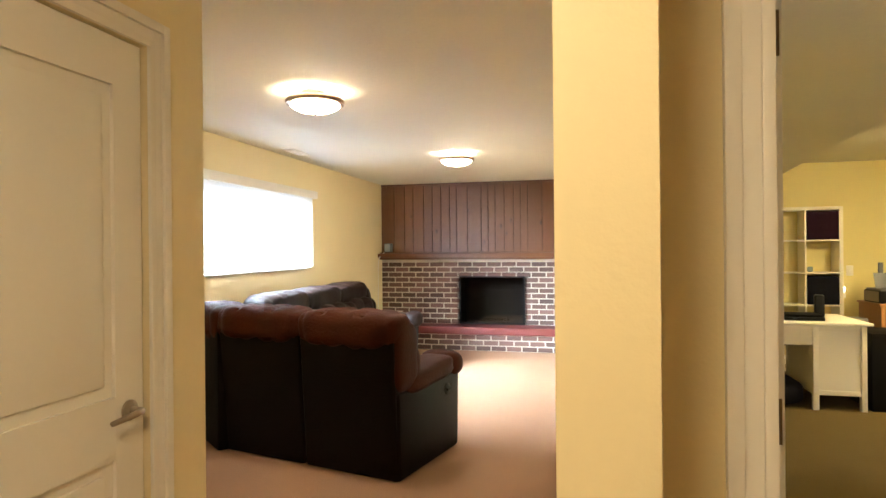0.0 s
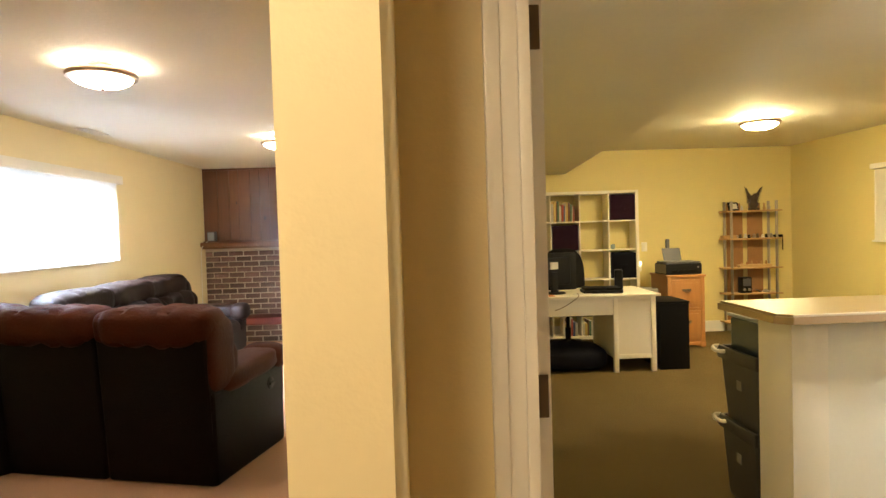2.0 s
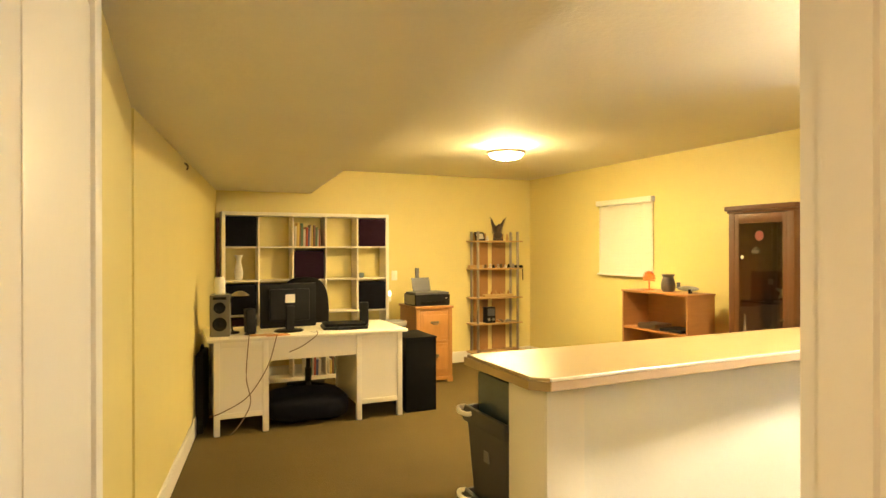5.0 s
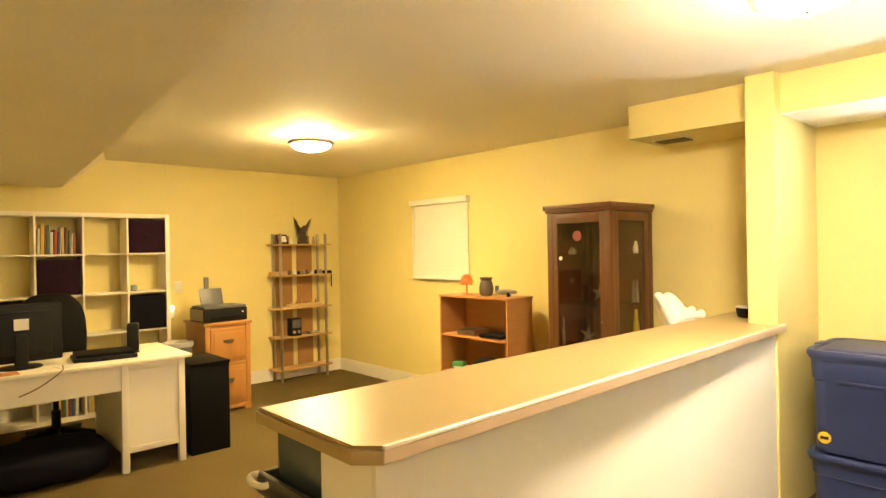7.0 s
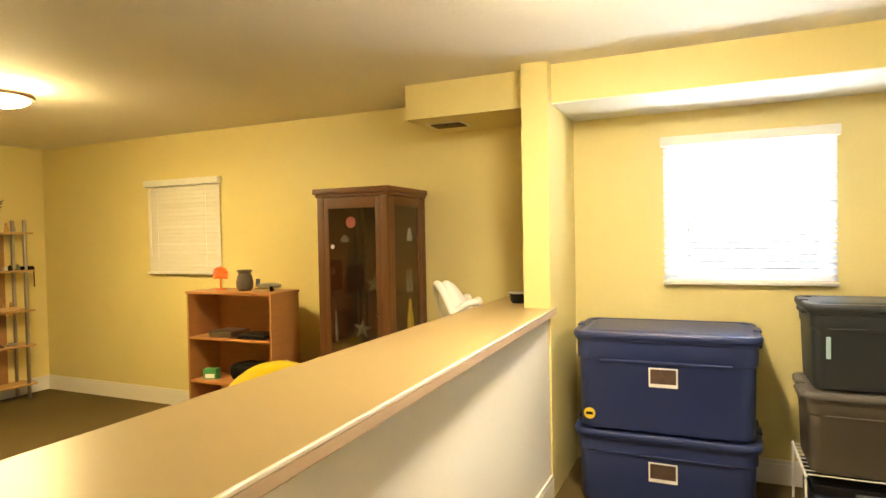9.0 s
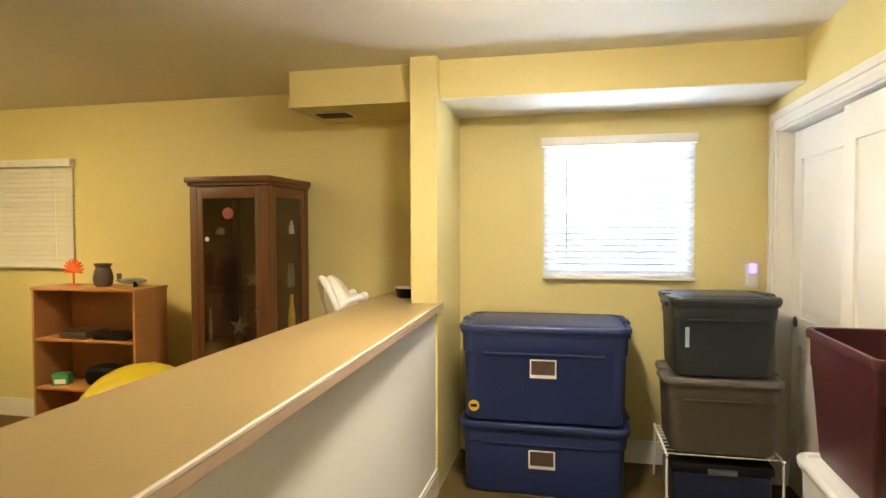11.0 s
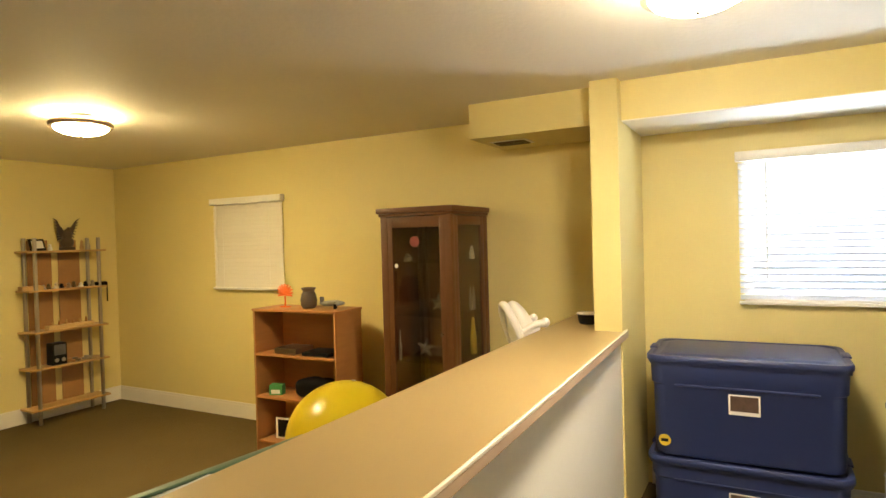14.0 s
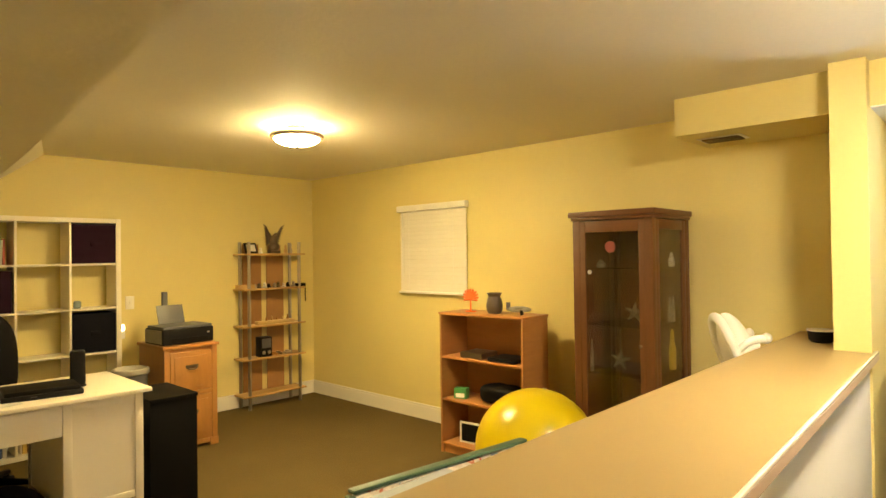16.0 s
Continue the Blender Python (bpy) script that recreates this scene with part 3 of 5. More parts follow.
knot_me = mesh_of("knot", lathe([(0.020, 0.0), (0.018, 0.0012), (0.006, 0.0018)], 12), shader("dark_wood_knot", (0.030, 0.012, 0.006), 0.5, var=0.3, scale=(40, 160)))
for kx, kz, ks in ((-0.98, 1.72, 1.0), (-0.90, 1.62, 0.7), (-0.84, 1.80, 0.8), (-1.45, 1.95, 0.8), (-1.92, 1.66, 0.9), (-2.30, 1.88, 0.7), (-0.42, 1.76, 0.9), (-0.20, 1.58, 0.7), (-1.22, 1.50, 0.6)):
    k_ = new("knot", knot_me)
    k_.parent = pan
    k_.matrix_local = pose(kx, FY - 0.0222, kz, 90, 0, 0) @ Matrix.Diagonal((ks * 0.8, ks * 1.7, 1, 1))
part("crown_strip", boxes((FX + 0.003, 0.121, FY - 0.032, FY - 0.006, CEIL - 0.03, CEIL - 0.002), bevel=0.004), PANEL, pan)
spk = thing("small_speaker", pose(-2.62, 8.63, 1.362), "small grey speaker on the mantel", "speaker")
part("cabinet", boxes((-0.05, 0.05, -0.05, 0.05, 0, 0.13), bevel=0.01), GREY_PLASTIC, spk)
part("grille", boxes((-0.042, 0.042, -0.056, -0.049, 0.01, 0.12), bevel=0.003), shader("pale_grille_cloth", (0.32, 0.34, 0.38), 0.8, var=0.1), spk)
solo("speaker_cable", wire([(-2.68, 8.62, 1.36), (-2.735, 8.53, 1.25), (-2.742, 8.52, 0.9), (-2.74, 8.5, 0.5), (-2.735, 8.45, 0.33)], 0.005), WHITE_PLASTIC, "thin white cable hanging beside the fireplace", "cable")
tbl = thing("side_table", pose(-2.45, 7.75, 0), "small dark wooden side table beside the sofa", "side table")
part("tabletop", boxes((-0.25, 0.25, -0.22, 0.22, 0.55, 0.585), bevel=0.006), PANEL, tbl)
for sx in (-0.22, 0.22):
    for sy in (-0.19, 0.19):
        part("leg", boxes((sx - 0.02, sx + 0.02, sy - 0.02, sy + 0.02, 0, 0.55), bevel=0.003), PANEL, tbl)
v = thing("ceiling_vent", pose(-2.55, 5.6, CEIL), "white slotted ceiling air vent", "air vent")
part("vent_frame", boxes((-0.06, 0.06, -0.17, 0.17, -0.008, -0.001), bevel=0.002), TRIM, v)
for i in range(6):
    part("louvre", boxes((-0.045 + i * 0.016, -0.037 + i * 0.016, -0.15, 0.15, -0.012, -0.008)), TRIM, v)

# ---- sectional sofa: two runs and a corner ----


def puffy(bm, c, s, axis, waves=3, power=0.55, depth=0.10):
    """A soft rolled cushion with gathered pleats along an axis."""
    vs = blob(bm, (0, 0, 0), (1, 1, 1), 48, 28, power)
    for v in vs:
        u = v.co[axis]
        v.co *= 1.0 - depth * (1.0 - abs(math.sin(u * math.pi * waves / 2))) ** 2 * (1 - abs(u) ** 6)
        v.co[axis] = u
        v.co += Vector([noise.noise(v.co * 2.3 + Vector(c)) * 0.05 if k != axis else 0 for k in range(3)])
        v.co = Vector([a * h + o for a, h, o in zip(v.co, s, c)])


def sofa_run(name, m, n, width, label, arms, roll=LEATHER_BROWN):
    """A run of n recliner seats along +x, backs at y = 0, seats towards +y."""
    s = thing(name, m, label, "sofa", "sectional sofa")
    L = n * width
    bm = boxes((0.02, L - 0.02, 0.06, 0.80, 0.0, 0.36), bevel=0.02)
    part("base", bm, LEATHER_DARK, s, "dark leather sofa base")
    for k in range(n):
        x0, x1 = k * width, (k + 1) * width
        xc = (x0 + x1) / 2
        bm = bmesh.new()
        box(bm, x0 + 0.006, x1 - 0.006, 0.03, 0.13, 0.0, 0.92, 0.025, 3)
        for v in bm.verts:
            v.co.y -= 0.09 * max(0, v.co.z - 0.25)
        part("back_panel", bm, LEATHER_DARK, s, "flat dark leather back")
        bm = bmesh.new()
        puffy(bm, (xc, 0.085, 0.915), (width / 2 + 0.016, 0.18, 0.120), 0, 5, depth=0.16)
        part("head_roll", bm, roll, s, "puffy gathered brown head roll")
        bm = bmesh.new()
        puffy(bm, (xc, 0.24, 0.66), (width / 2 + 0.005, 0.13, 0.20), 0, 3, depth=0.25)
        part("back_cushion", bm, roll, s)
        bm = bmesh.new()
        puffy(bm, (xc, 0.52, 0.42), (width / 2 + 0.006, 0.34, 0.11), 0, 1, depth=0.04)
        part("seat_cushion", bm, roll, s)
        part("footrest", boxes((x0 + 0.02, x1 - 0.02, 0.78, 0.86, 0.08, 0.40), bevel=0.035, seg=3), roll, s)
    for x0, x1 in arms:
        bm = bmesh.new()
        box(bm, x0, x1, 0.03, 0.84, 0.0, 0.54, 0.035, 3)
        for v in bm.verts:
            v.co.y += 0.05 * max(0, v.co.z - 0.1) * (1 if v.co.y > 0.4 else -0.5)
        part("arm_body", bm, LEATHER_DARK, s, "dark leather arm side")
        bm = bmesh.new()
        puffy(bm, ((x0 + x1) / 2, 0.46, 0.575), ((x1 - x0) / 2 + 0.03, 0.36, 0.075), 1, 1, depth=0.05)
        for v in bm.verts:
            v.co.z += 0.06 * (v.co.y - 0.46)
        blob(bm, ((x0 + x1) / 2, 0.82, 0.585), ((x1 - x0) / 2 + 0.035, 0.10, 0.095), 28, 18, 0.75)
        part("arm_pad", bm, roll, s, "padded brown armrest")
        xo = x1 if x1 > L / 2 else x0
        sg = 1 if x1 > L / 2 else -1
        bm = bmesh.new()
        puffy(bm, (xo - sg * 0.055, 0.13, 0.745), (0.075, 0.135, 0.215), 2, 1, depth=0.05)
        part("back_wing", bm, roll, s, "soft brown side wing of the back")
        bm = lathe([(0.040, 0.0), (0.040, 0.004), (0.030, 0.010), (0.012, 0.010)], 20)
        tube(bm, (0, -0.03, 0.012), (0, 0.03, 0.012), 0.010, n=10)
        part("recline_lever", bm, BLACK_PLASTIC, s, "black recliner pull").matrix_local = pose(xo + sg * 0.001, 0.66, 0.44, 0, 90 * sg, 0)
    return s


m1 = pose(-0.94, 3.665, 0, 0, 0, -14) @ pose(-1.44, 0, 0)
sofa_run("reclining_sofa", m1, 2, 0.72, "dark brown leather reclining sofa seen from behind", [(1.20, 1.45)])
sofa_run("reclining_sofa", pose(-2.62, 7.15, 0, 0, 0, -90), 3, 0.78, "dark brown leather reclining sofa below the window", [(-0.02, 0.20)], LEATHER_BY_WINDOW)
s = thing("sofa_corner", pose(-2.499, 4.391, 0, 0, 0, -40), "dark brown leather corner seat joining two sofas", "sofa", "sectional sofa")
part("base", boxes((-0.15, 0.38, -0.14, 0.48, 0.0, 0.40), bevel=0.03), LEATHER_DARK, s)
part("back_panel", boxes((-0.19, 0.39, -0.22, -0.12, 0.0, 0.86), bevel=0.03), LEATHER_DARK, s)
bm = bmesh.new()
puffy(bm, (0.10, -0.09, 0.89), (0.32, 0.16, 0.14), 0, 4, depth=0.15)
part("head_roll", bm, LEATHER_BROWN, s, "puffy gathered brown head roll")
bm = bmesh.new()
puffy(bm, (0.11, 0.18, 0.45), (0.27, 0.32, 0.11), 0, 1, depth=0.04)
part("seat_cushion", bm, LEATHER_BROWN, s)


# ---- office: cube shelf ----
KX, KY, PITCH, KB = 1.112, 7.70, 0.3625, BY - 0.004
cube = thing("cube_shelf", pose(KX, KY, 0), "white five-by-five cube shelf against the wall", "shelf")
KD = KB - KY
W5 = 5 * PITCH + 0.022
for x in (0.0, W5 - 0.038):
    part("side_panel", boxes((x, x + 0.038, 0, KD, 0, 1.84), bevel=0.002), WHITE_LACQUER, cube)
for z in (0.0, 1.802):
    part("top_panel" if z else "bottom_panel", boxes((0.038, W5 - 0.038, 0, KD, z, z + 0.038), bevel=0.002), WHITE_LACQUER, cube)
for i in range(1, 5):
    xx = 0.011 + i * PITCH
    part("upright", boxes((xx - 0.008, xx + 0.008, 0.003, KD, 0.038, 1.802), bevel=0.001), WHITE_LACQUER, cube)
    zz = 0.011 + i * PITCH + 0.003
    for j in range(5):
        xa, xb = 0.011 + j * PITCH + (0.008 if j else 0.027), 0.011 + (j + 1) * PITCH - (0.008 if j < 4 else 0.027)
        part("shelf_board", boxes((xa, xb, 0.004, KD, zz - 0.008, zz + 0.008), bevel=0.001), WHITE_LACQUER, cube)


def cell(col, row):
    """The lower left front corner of a cell, counted from the top left."""
    return KX + 0.011 + col * PITCH + 0.010, KY, (4 - row) * PITCH + 0.022 + (0.018 if row == 4 else 0)


def cloth_bin(col, row, material, label):
    x, y, z = cell(col, row)
    b = thing("storage_cube", pose(x, y, z), label, "storage box", "storage cubes")
    part("box", boxes((0.010, PITCH - 0.030, 0.012, KD - 0.01, 0.002, PITCH - 0.045), bevel=0.008), material, b)
    part("pull", boxes((PITCH / 2 - 0.045, PITCH / 2 + 0.025, 0.002, 0.012, 0.14, 0.175), bevel=0.003), material, b)
    return b


for col, row, mat in ((0, 0, NAVY_CLOTH), (4, 0, PURPLE), (2, 1, PURPLE), (0, 2, NAVY_CLOTH), (1, 2, PURPLE), (4, 2, NAVY_CLOTH), (0, 3, PURPLE)):
    cloth_bin(col, row, mat, "dark plum fabric storage cube" if mat is PURPLE else "near-black fabric storage cube")

BOOK_HUES = ((0.55, 0.50, 0.42), (0.35, 0.06, 0.04), (0.08, 0.16, 0.10), (0.60, 0.42, 0.12), (0.06, 0.09, 0.22), (0.62, 0.58, 0.50), (0.18, 0.08, 0.05))
BOOK_MATS = [shader("book_cover", c, 0.55, var=0.1) for c in BOOK_HUES]


def book_row(col, row, n, x_start=0.01, tall=0.27):
    x, y, z = cell(col, row)
    u = x_start
    for i in range(n):
        t = random.uniform(0.010, 0.026)
        h = tall * random.uniform(0.68, 1.0)
        b = thing("book", pose(x + u, y + 0.03, z, 0, random.uniform(0, 2.0), 0), "upright book in a white cube shelf", "book", "books in the cube shelf")
        part("cover", boxes((0, t, 0, 0.18, 0.0005, h), bevel=0.0015), BOOK_MATS[i * 3 % 7], b)
        part("pages", boxes((0.002, t - 0.002, 0.004, 0.181, 0.003, h + 0.0005)), PAPER, b)
        u += t + 0.005
        if u > PITCH - 0.06:
            break


book_row(2, 0, 13)
book_row(2, 4, 9, 0.12, 0.24)
book_row(1, 3, 6, 0.02, 0.22)
book_row(3, 4, 5, 0.02, 0.2)
x, y, z = cell(0, 1)
solo("white_vase", lathe([(0.028, 0.0), (0.04, 0.02), (0.046, 0.08), (0.034, 0.15), (0.022, 0.20), (0.026, 0.235), (0.045, 0.27), (0.03, 0.262)], 24), WHITE_PLASTIC, "slender white ceramic vase in the cube shelf", "vase", pose(x + 0.16, y + 0.12, z + 0.001))
x, y, z = cell(4, 1)
solo("small_jar", lathe([(0.02, 0.0), (0.028, 0.01), (0.028, 0.05), (0.02, 0.06)], 16), shader("blue_glass_jar", (0.25, 0.32, 0.35), 0.2), "small pale glass jar on a shelf", "jar", pose(x + 0.06, y + 0.09, z + 0.001))
solo("rolled_poster", boxes((-0.012, 0.012, -0.18, 0.0, 0.0, 1.78), bevel=0.004), shader("dark_red_board", (0.09, 0.02, 0.02), 0.6), "dark red board standing beside the cube shelf", "board", pose(1.085, BY - 0.01, 0))

# ---- desk ----
DX0, DX1, DY0, DY1 = 0.905, 2.50, 5.975, 6.70
desk = thing("desk", pose(0, 0, 0), "white painted pedestal desk with panelled back", "desk")
part("desktop", boxes((DX0 - 0.02, DX1 + 0.02, DY0 - 0.02, DY1 + 0.02, 0.725, 0.750), bevel=0.006), WHITE_LACQUER, desk)
for x0, x1 in ((0.935, 1.345), (2.065, 2.475)):
    for x in (x0, x1 - 0.045):
        for y in (DY0, DY1 - 0.045):
            part("leg", boxes((x, x + 0.045, y, y + 0.045, 0, 0.724), bevel=0.003), WHITE_LACQUER, desk)
    part("back_panel", boxes((x0 + 0.046, x1 - 0.046, DY0 + 0.010, DY0 + 0.022, 0.13, 0.724)), WHITE_LACQUER, desk)
    for z0, z1 in ((0.13, 0.17), (0.68, 0.724)):
        part("panel_rail", boxes((x0 + 0.046, x1 - 0.046, DY0 + 0.003, DY0 + 0.0095, z0, z1), bevel=0.001), WHITE_LACQUER, desk)
    for x in (x0 + 0.006, x1 - 0.022):
        part("side_panel", boxes((x, x + 0.016, DY0 + 0.046, DY1 - 0.046, 0.13, 0.724)), WHITE_LACQUER, desk)
    part("pedestal_floor", boxes((x0 + 0.046, x1 - 0.046, DY0 + 0.03, DY1 - 0.03, 0.13, 0.15)), WHITE_LACQUER, desk)
    for k in range(3):
        dr = part("drawer", boxes((x0 + 0.048, x1 - 0.048, DY1 - 0.022, DY1 - 0.004, 0.16 + k * 0.19, 0.34 + k * 0.19), bevel=0.003), WHITE_LACQUER, desk)
        part("knob", lathe([(0.008, 0), (0.008, 0.012), (0.015, 0.018), (0.012, 0.026)], 14), NICKEL, dr).matrix_local = pose((x0 + x1) / 2, DY1 - 0.004, 0.25 + k * 0.19, -90, 0, 0)
part("apron", boxes((1.346, 2.064, DY0 + 0.008, DY0 + 0.026, 0.555, 0.724), bevel=0.002), WHITE_LACQUER, desk)
part("centre_drawer", boxes((1.35, 2.06, DY1 - 0.03, DY1 - 0.01, 0.62, 0.722), bevel=0.003), WHITE_LACQUER, desk)

TZ = 0.7505
mon = thing("computer_monitor", pose(1.545, 6.22, TZ, 0, 0, 4), "black flat computer monitor seen from behind", "monitor")
part("housing", boxes((-0.235, 0.235, -0.012, 0.035, 0.035, 0.405), bevel=0.012), BLACK_PLASTIC, mon)
part("back_bulge", boxes((-0.17, 0.17, -0.045, -0.010, 0.09, 0.36), bevel=0.02, seg=3), BLACK_PLASTIC, mon)
part("neck", boxes((-0.035, 0.035, -0.055, -0.012, 0.0, 0.22), bevel=0.01), BLACK_PLASTIC, mon)
bm = lathe([(0.12, 0.0), (0.125, 0.006), (0.11, 0.016), (0.04, 0.022)], 28)
for v_ in bm.verts:
    v_.co.y *= 0.8
part("foot", bm, BLACK_PLASTIC, mon)
part("rating_label", boxes((-0.04, 0.04, -0.0475, -0.0452, 0.245, 0.315)), PAPER, mon, "white rating label")
part("screen", boxes((-0.205, 0.205, 0.0352, 0.0362, 0.06, 0.385)), BLACK_PLASTIC, mon)


def small_speaker(x, y, rz, label):
    s = thing("desk_speaker", pose(x, y, TZ, 0, 0, rz), label, "speaker", "desk speakers")
    bm = boxes((-0.04, 0.04, -0.045, 0.045, 0.012, 0.21), bevel=0.018, seg=3)
    for v in bm.verts:
        v.co.y += 0.12 * (v.co.z - 0.05)
    part("cabinet", bm, BLACK_PLASTIC, s)
    part("stand", lathe([(0.045, 0.0), (0.045, 0.006), (0.03, 0.014)], 20), BLACK_PLASTIC, s)
    return s


small_speaker(1.225, 6.16, 10, "small black desk speaker beside the monitor")
small_speaker(2.235, 6.33, -15, "small black desk speaker on the white desktop")
lap = thing("notebook_dock", pose(2.02, 6.22, TZ, 0, 0, -6), "closed black notebook on a dock", "laptop")
part("dock", boxes((-0.19, 0.19, -0.13, 0.13, 0.0, 0.028), bevel=0.008), BLACK_PLASTIC, lap)
part("notebook", boxes((-0.175, 0.175, -0.12, 0.125, 0.0285, 0.052), bevel=0.007), BLACK_MATT, lap)
part("cable_plug", boxes((-0.06, -0.03, -0.155, -0.13, 0.008, 0.02), bevel=0.002), BLACK_PLASTIC, lap)
st = thing("stereo_speaker", pose(1.00, 6.20, TZ, 0, 0, -8), "silver and black bookshelf stereo speaker", "speaker")
part("cabinet", boxes((-0.075, 0.075, -0.09, 0.09, 0.0, 0.33), bevel=0.006), shader("silver_plastic", (0.15, 0.14, 0.12), 0.35, metal=0.3, var=0.1), st)
for z, r in ((0.10, 0.055), (0.23, 0.045)):
    part("driver", lathe([(r, 0.0), (r, 0.008), (r * 0.8, 0.006), (r * 0.3, -0.004), (0.006, 0.002)], 24), BLACK_PLASTIC, st, "black speaker cone").matrix_local = pose(0, -0.0905, z, 90, 0, 0)
part("badge", boxes((-0.05, 0.05, -0.0925, -0.0903, 0.295, 0.315)), BLACK_PLASTIC, st)
jar = solo("white_canister", lathe([(0.036, 0.0), (0.042, 0.006), (0.040, 0.11), (0.034, 0.135), (0.030, 0.14)], 24), WHITE_PLASTIC, "white canister on top of the speaker", "canister", pose(0.995, 6.20, TZ + 0.3305))
dl = thing("desk_lamp", pose(1.10, 6.30, TZ), "grey gooseneck desk lamp with a dish shade", "lamp")
part("base", lathe([(0.055, 0.0), (0.055, 0.012), (0.015, 0.02)], 24), BLACK_PLASTIC, dl)
part("gooseneck", wire([(0, 0, 0.015), (-0.02, -0.05, 0.12), (-0.04, -0.09, 0.22), (-0.01, -0.12, 0.31), (0.035, -0.13, 0.335)], 0.007), BLACK_PLASTIC, dl)
part("shade", lathe([(0.016, 0.030), (0.04, 0.022), (0.075, -0.004), (0.072, -0.006), (0.036, 0.014), (0.012, 0.020)], 24), NICKEL, dl).matrix_local = pose(0.045, -0.13, 0.325)
for i, (x, y, rz, mat) in enumerate(((1.33, 6.10, 8, PAPER), (1.30, 6.06, -5, shader("kraft_envelope", (0.45, 0.25, 0.10), 0.8)), (1.80, 6.08, 15, PAPER), (1.42, 6.03, 2, shader("orange_card", (0.45, 0.16, 0.04), 0.7)))):
    solo("paper_sheet", boxes((-0.09, 0.09, -0.055, 0.055, 0, 0.0015 + 0.001 * i)), mat, "loose sheet of paper on the desk", "paper", pose(x, y, TZ + 0.0005 + (0.003 if i == 1 else 0), 0, 0, rz), "desk papers")
CABLE_BROWN = shader("brown_cable_sleeve", (0.20, 0.125, 0.055), 0.5)
for pts in (((1.21, 6.08, 0.758), (1.19, 5.945, 0.745), (1.17, 5.94, 0.45), (1.20, 5.93, 0.25), (1.12, 5.93, 0.09), (1.05, 5.94, 0.012)),
            ((1.43, 6.05, 0.758), (1.40, 5.945, 0.745), (1.33, 5.935, 0.52), (1.18, 5.93, 0.30), (1.00, 5.93, 0.20), (0.90, 5.97, 0.16)),
            ((1.75, 6.08, 0.758), (1.72, 5.945, 0.742), (1.60, 5.945, 0.66), (1.50, 5.95, 0.62))):
    solo("power_cable", wire(pts, 0.0042), CABLE_BROWN, "brown cable hanging down the desk's back", "cable", group="desk cables")

# Black plush heap, swollen to stand in for the desk's shade too.
bm = bmesh.new()
puffy(bm, (0, 0, 0.118), (0.345, 0.30, 0.118), 0, 4, 0.6, 0.06)
solo("under_desk_heap", bm, NAVY_CLOTH, "black plush heap under the desk, enlarged to stand for its shade", "cushion", pose(1.70, 6.27, 0.002))
# Slim black block with a loop, filling the gap beside the desk.
br = thing("black_upright_block", pose(0.850, 6.20, 0, 0, 0, -8.5), "slim black upright block between desk and wall", "bag")
part("shell", boxes((-0.03, 0.03, -0.10, 0.32, 0.0, 0.62), bevel=0.015), BLACK_MATT, br)
part("top_loop", wire([(0, 0.04, 0.62), (0, 0.06, 0.66), (0, 0.16, 0.66), (0, 0.18, 0.62)], 0.008), BLACK_PLASTIC, br)

# ---- office chair ----
ch = thing("office_chair", pose(1.86, 6.98, 0, 0, 0, 175), "black swivel office chair tucked behind the desk", "office chair")
part("gas_lift", tube(tube(bmesh.new(), (0, 0, 0.10), (0, 0, 0.28), 0.032), (0, 0, 0.27), (0, 0, 0.44), 0.02), BLACK_PLASTIC, ch)
for i in range(5):
    a = 2 * math.pi * i / 5 + 0.3
    leg = part("base_leg", tube(bmesh.new(), (0, 0, 0.13), (0.30 * math.cos(a), 0.30 * math.sin(a), 0.085), 0.028, 0.018, 10), BLACK_PLASTIC, ch)
    bm = bmesh.new()
    t_ = Vector((-math.sin(a), math.cos(a), 0))
    c_ = Vector((0.30 * math.cos(a), 0.30 * math.sin(a), 0.031))
    for sgn in (-1, 1):
        tube(bm, c_ + t_ * 0.006 * sgn, c_ + t_ * 0.026 * sgn, 0.03, n=14)
    tube(bm, c_, c_ + Vector((0, 0, 0.045)), 0.007, n=8)
    part("caster", bm, BLACK_PLASTIC, leg)
part("seat", boxes((-0.26, 0.26, -0.25, 0.26, 0.43, 0.53), bevel=0.045, seg=3), BLACK_MATT, ch)
bm = bmesh.new()
blob(bm, (0, -0.015, 0.31), (0.245, 0.05, 0.315), 40, 28, 0.55)
for v_ in bm.verts:
    v_.co.x *= 1.0 - 0.16 * max(0, (v_.co.z - 0.30) / 0.32) ** 2
    v_.co.y -= 0.10 * v_.co.z
part("backrest", bm, BLACK_MATT, ch, "tall black padded backrest").matrix_local = pose(0, -0.24, 0.53)
for sx in (-1, 1):
    part("armrest", boxes((sx * 0.29 - 0.03, sx * 0.29 + 0.03, -0.18, 0.12, 0.66, 0.69), (sx * 0.29 - 0.015, sx * 0.29 + 0.015, -0.05, 0.0, 0.47, 0.66), bevel=0.01), BLACK_PLASTIC, ch)

# ---- black cabinet, waste bin, file cabinet, printer ----
tw = thing("black_cabinet", pose(2.525, 6.01, 0), "low black cabinet standing beside the desk", "cabinet")
part("body", boxes((0, 0.285, 0.0, 0.46, 0.0, 0.640), bevel=0.003), BLACK_MATT, tw)
part("top_board", boxes((-0.004, 0.29, -0.006, 0.465, 0.641, 0.660), bevel=0.002), BLACK_MATT, tw)
part("door", boxes((0.006, 0.279, 0.4605, 0.475, 0.02, 0.632), bevel=0.002), BLACK_MATT, tw)
wb = thing("waste_bin", pose(2.852, 7.24, 0), "grey waste bin with a pale liner rim", "waste bin")
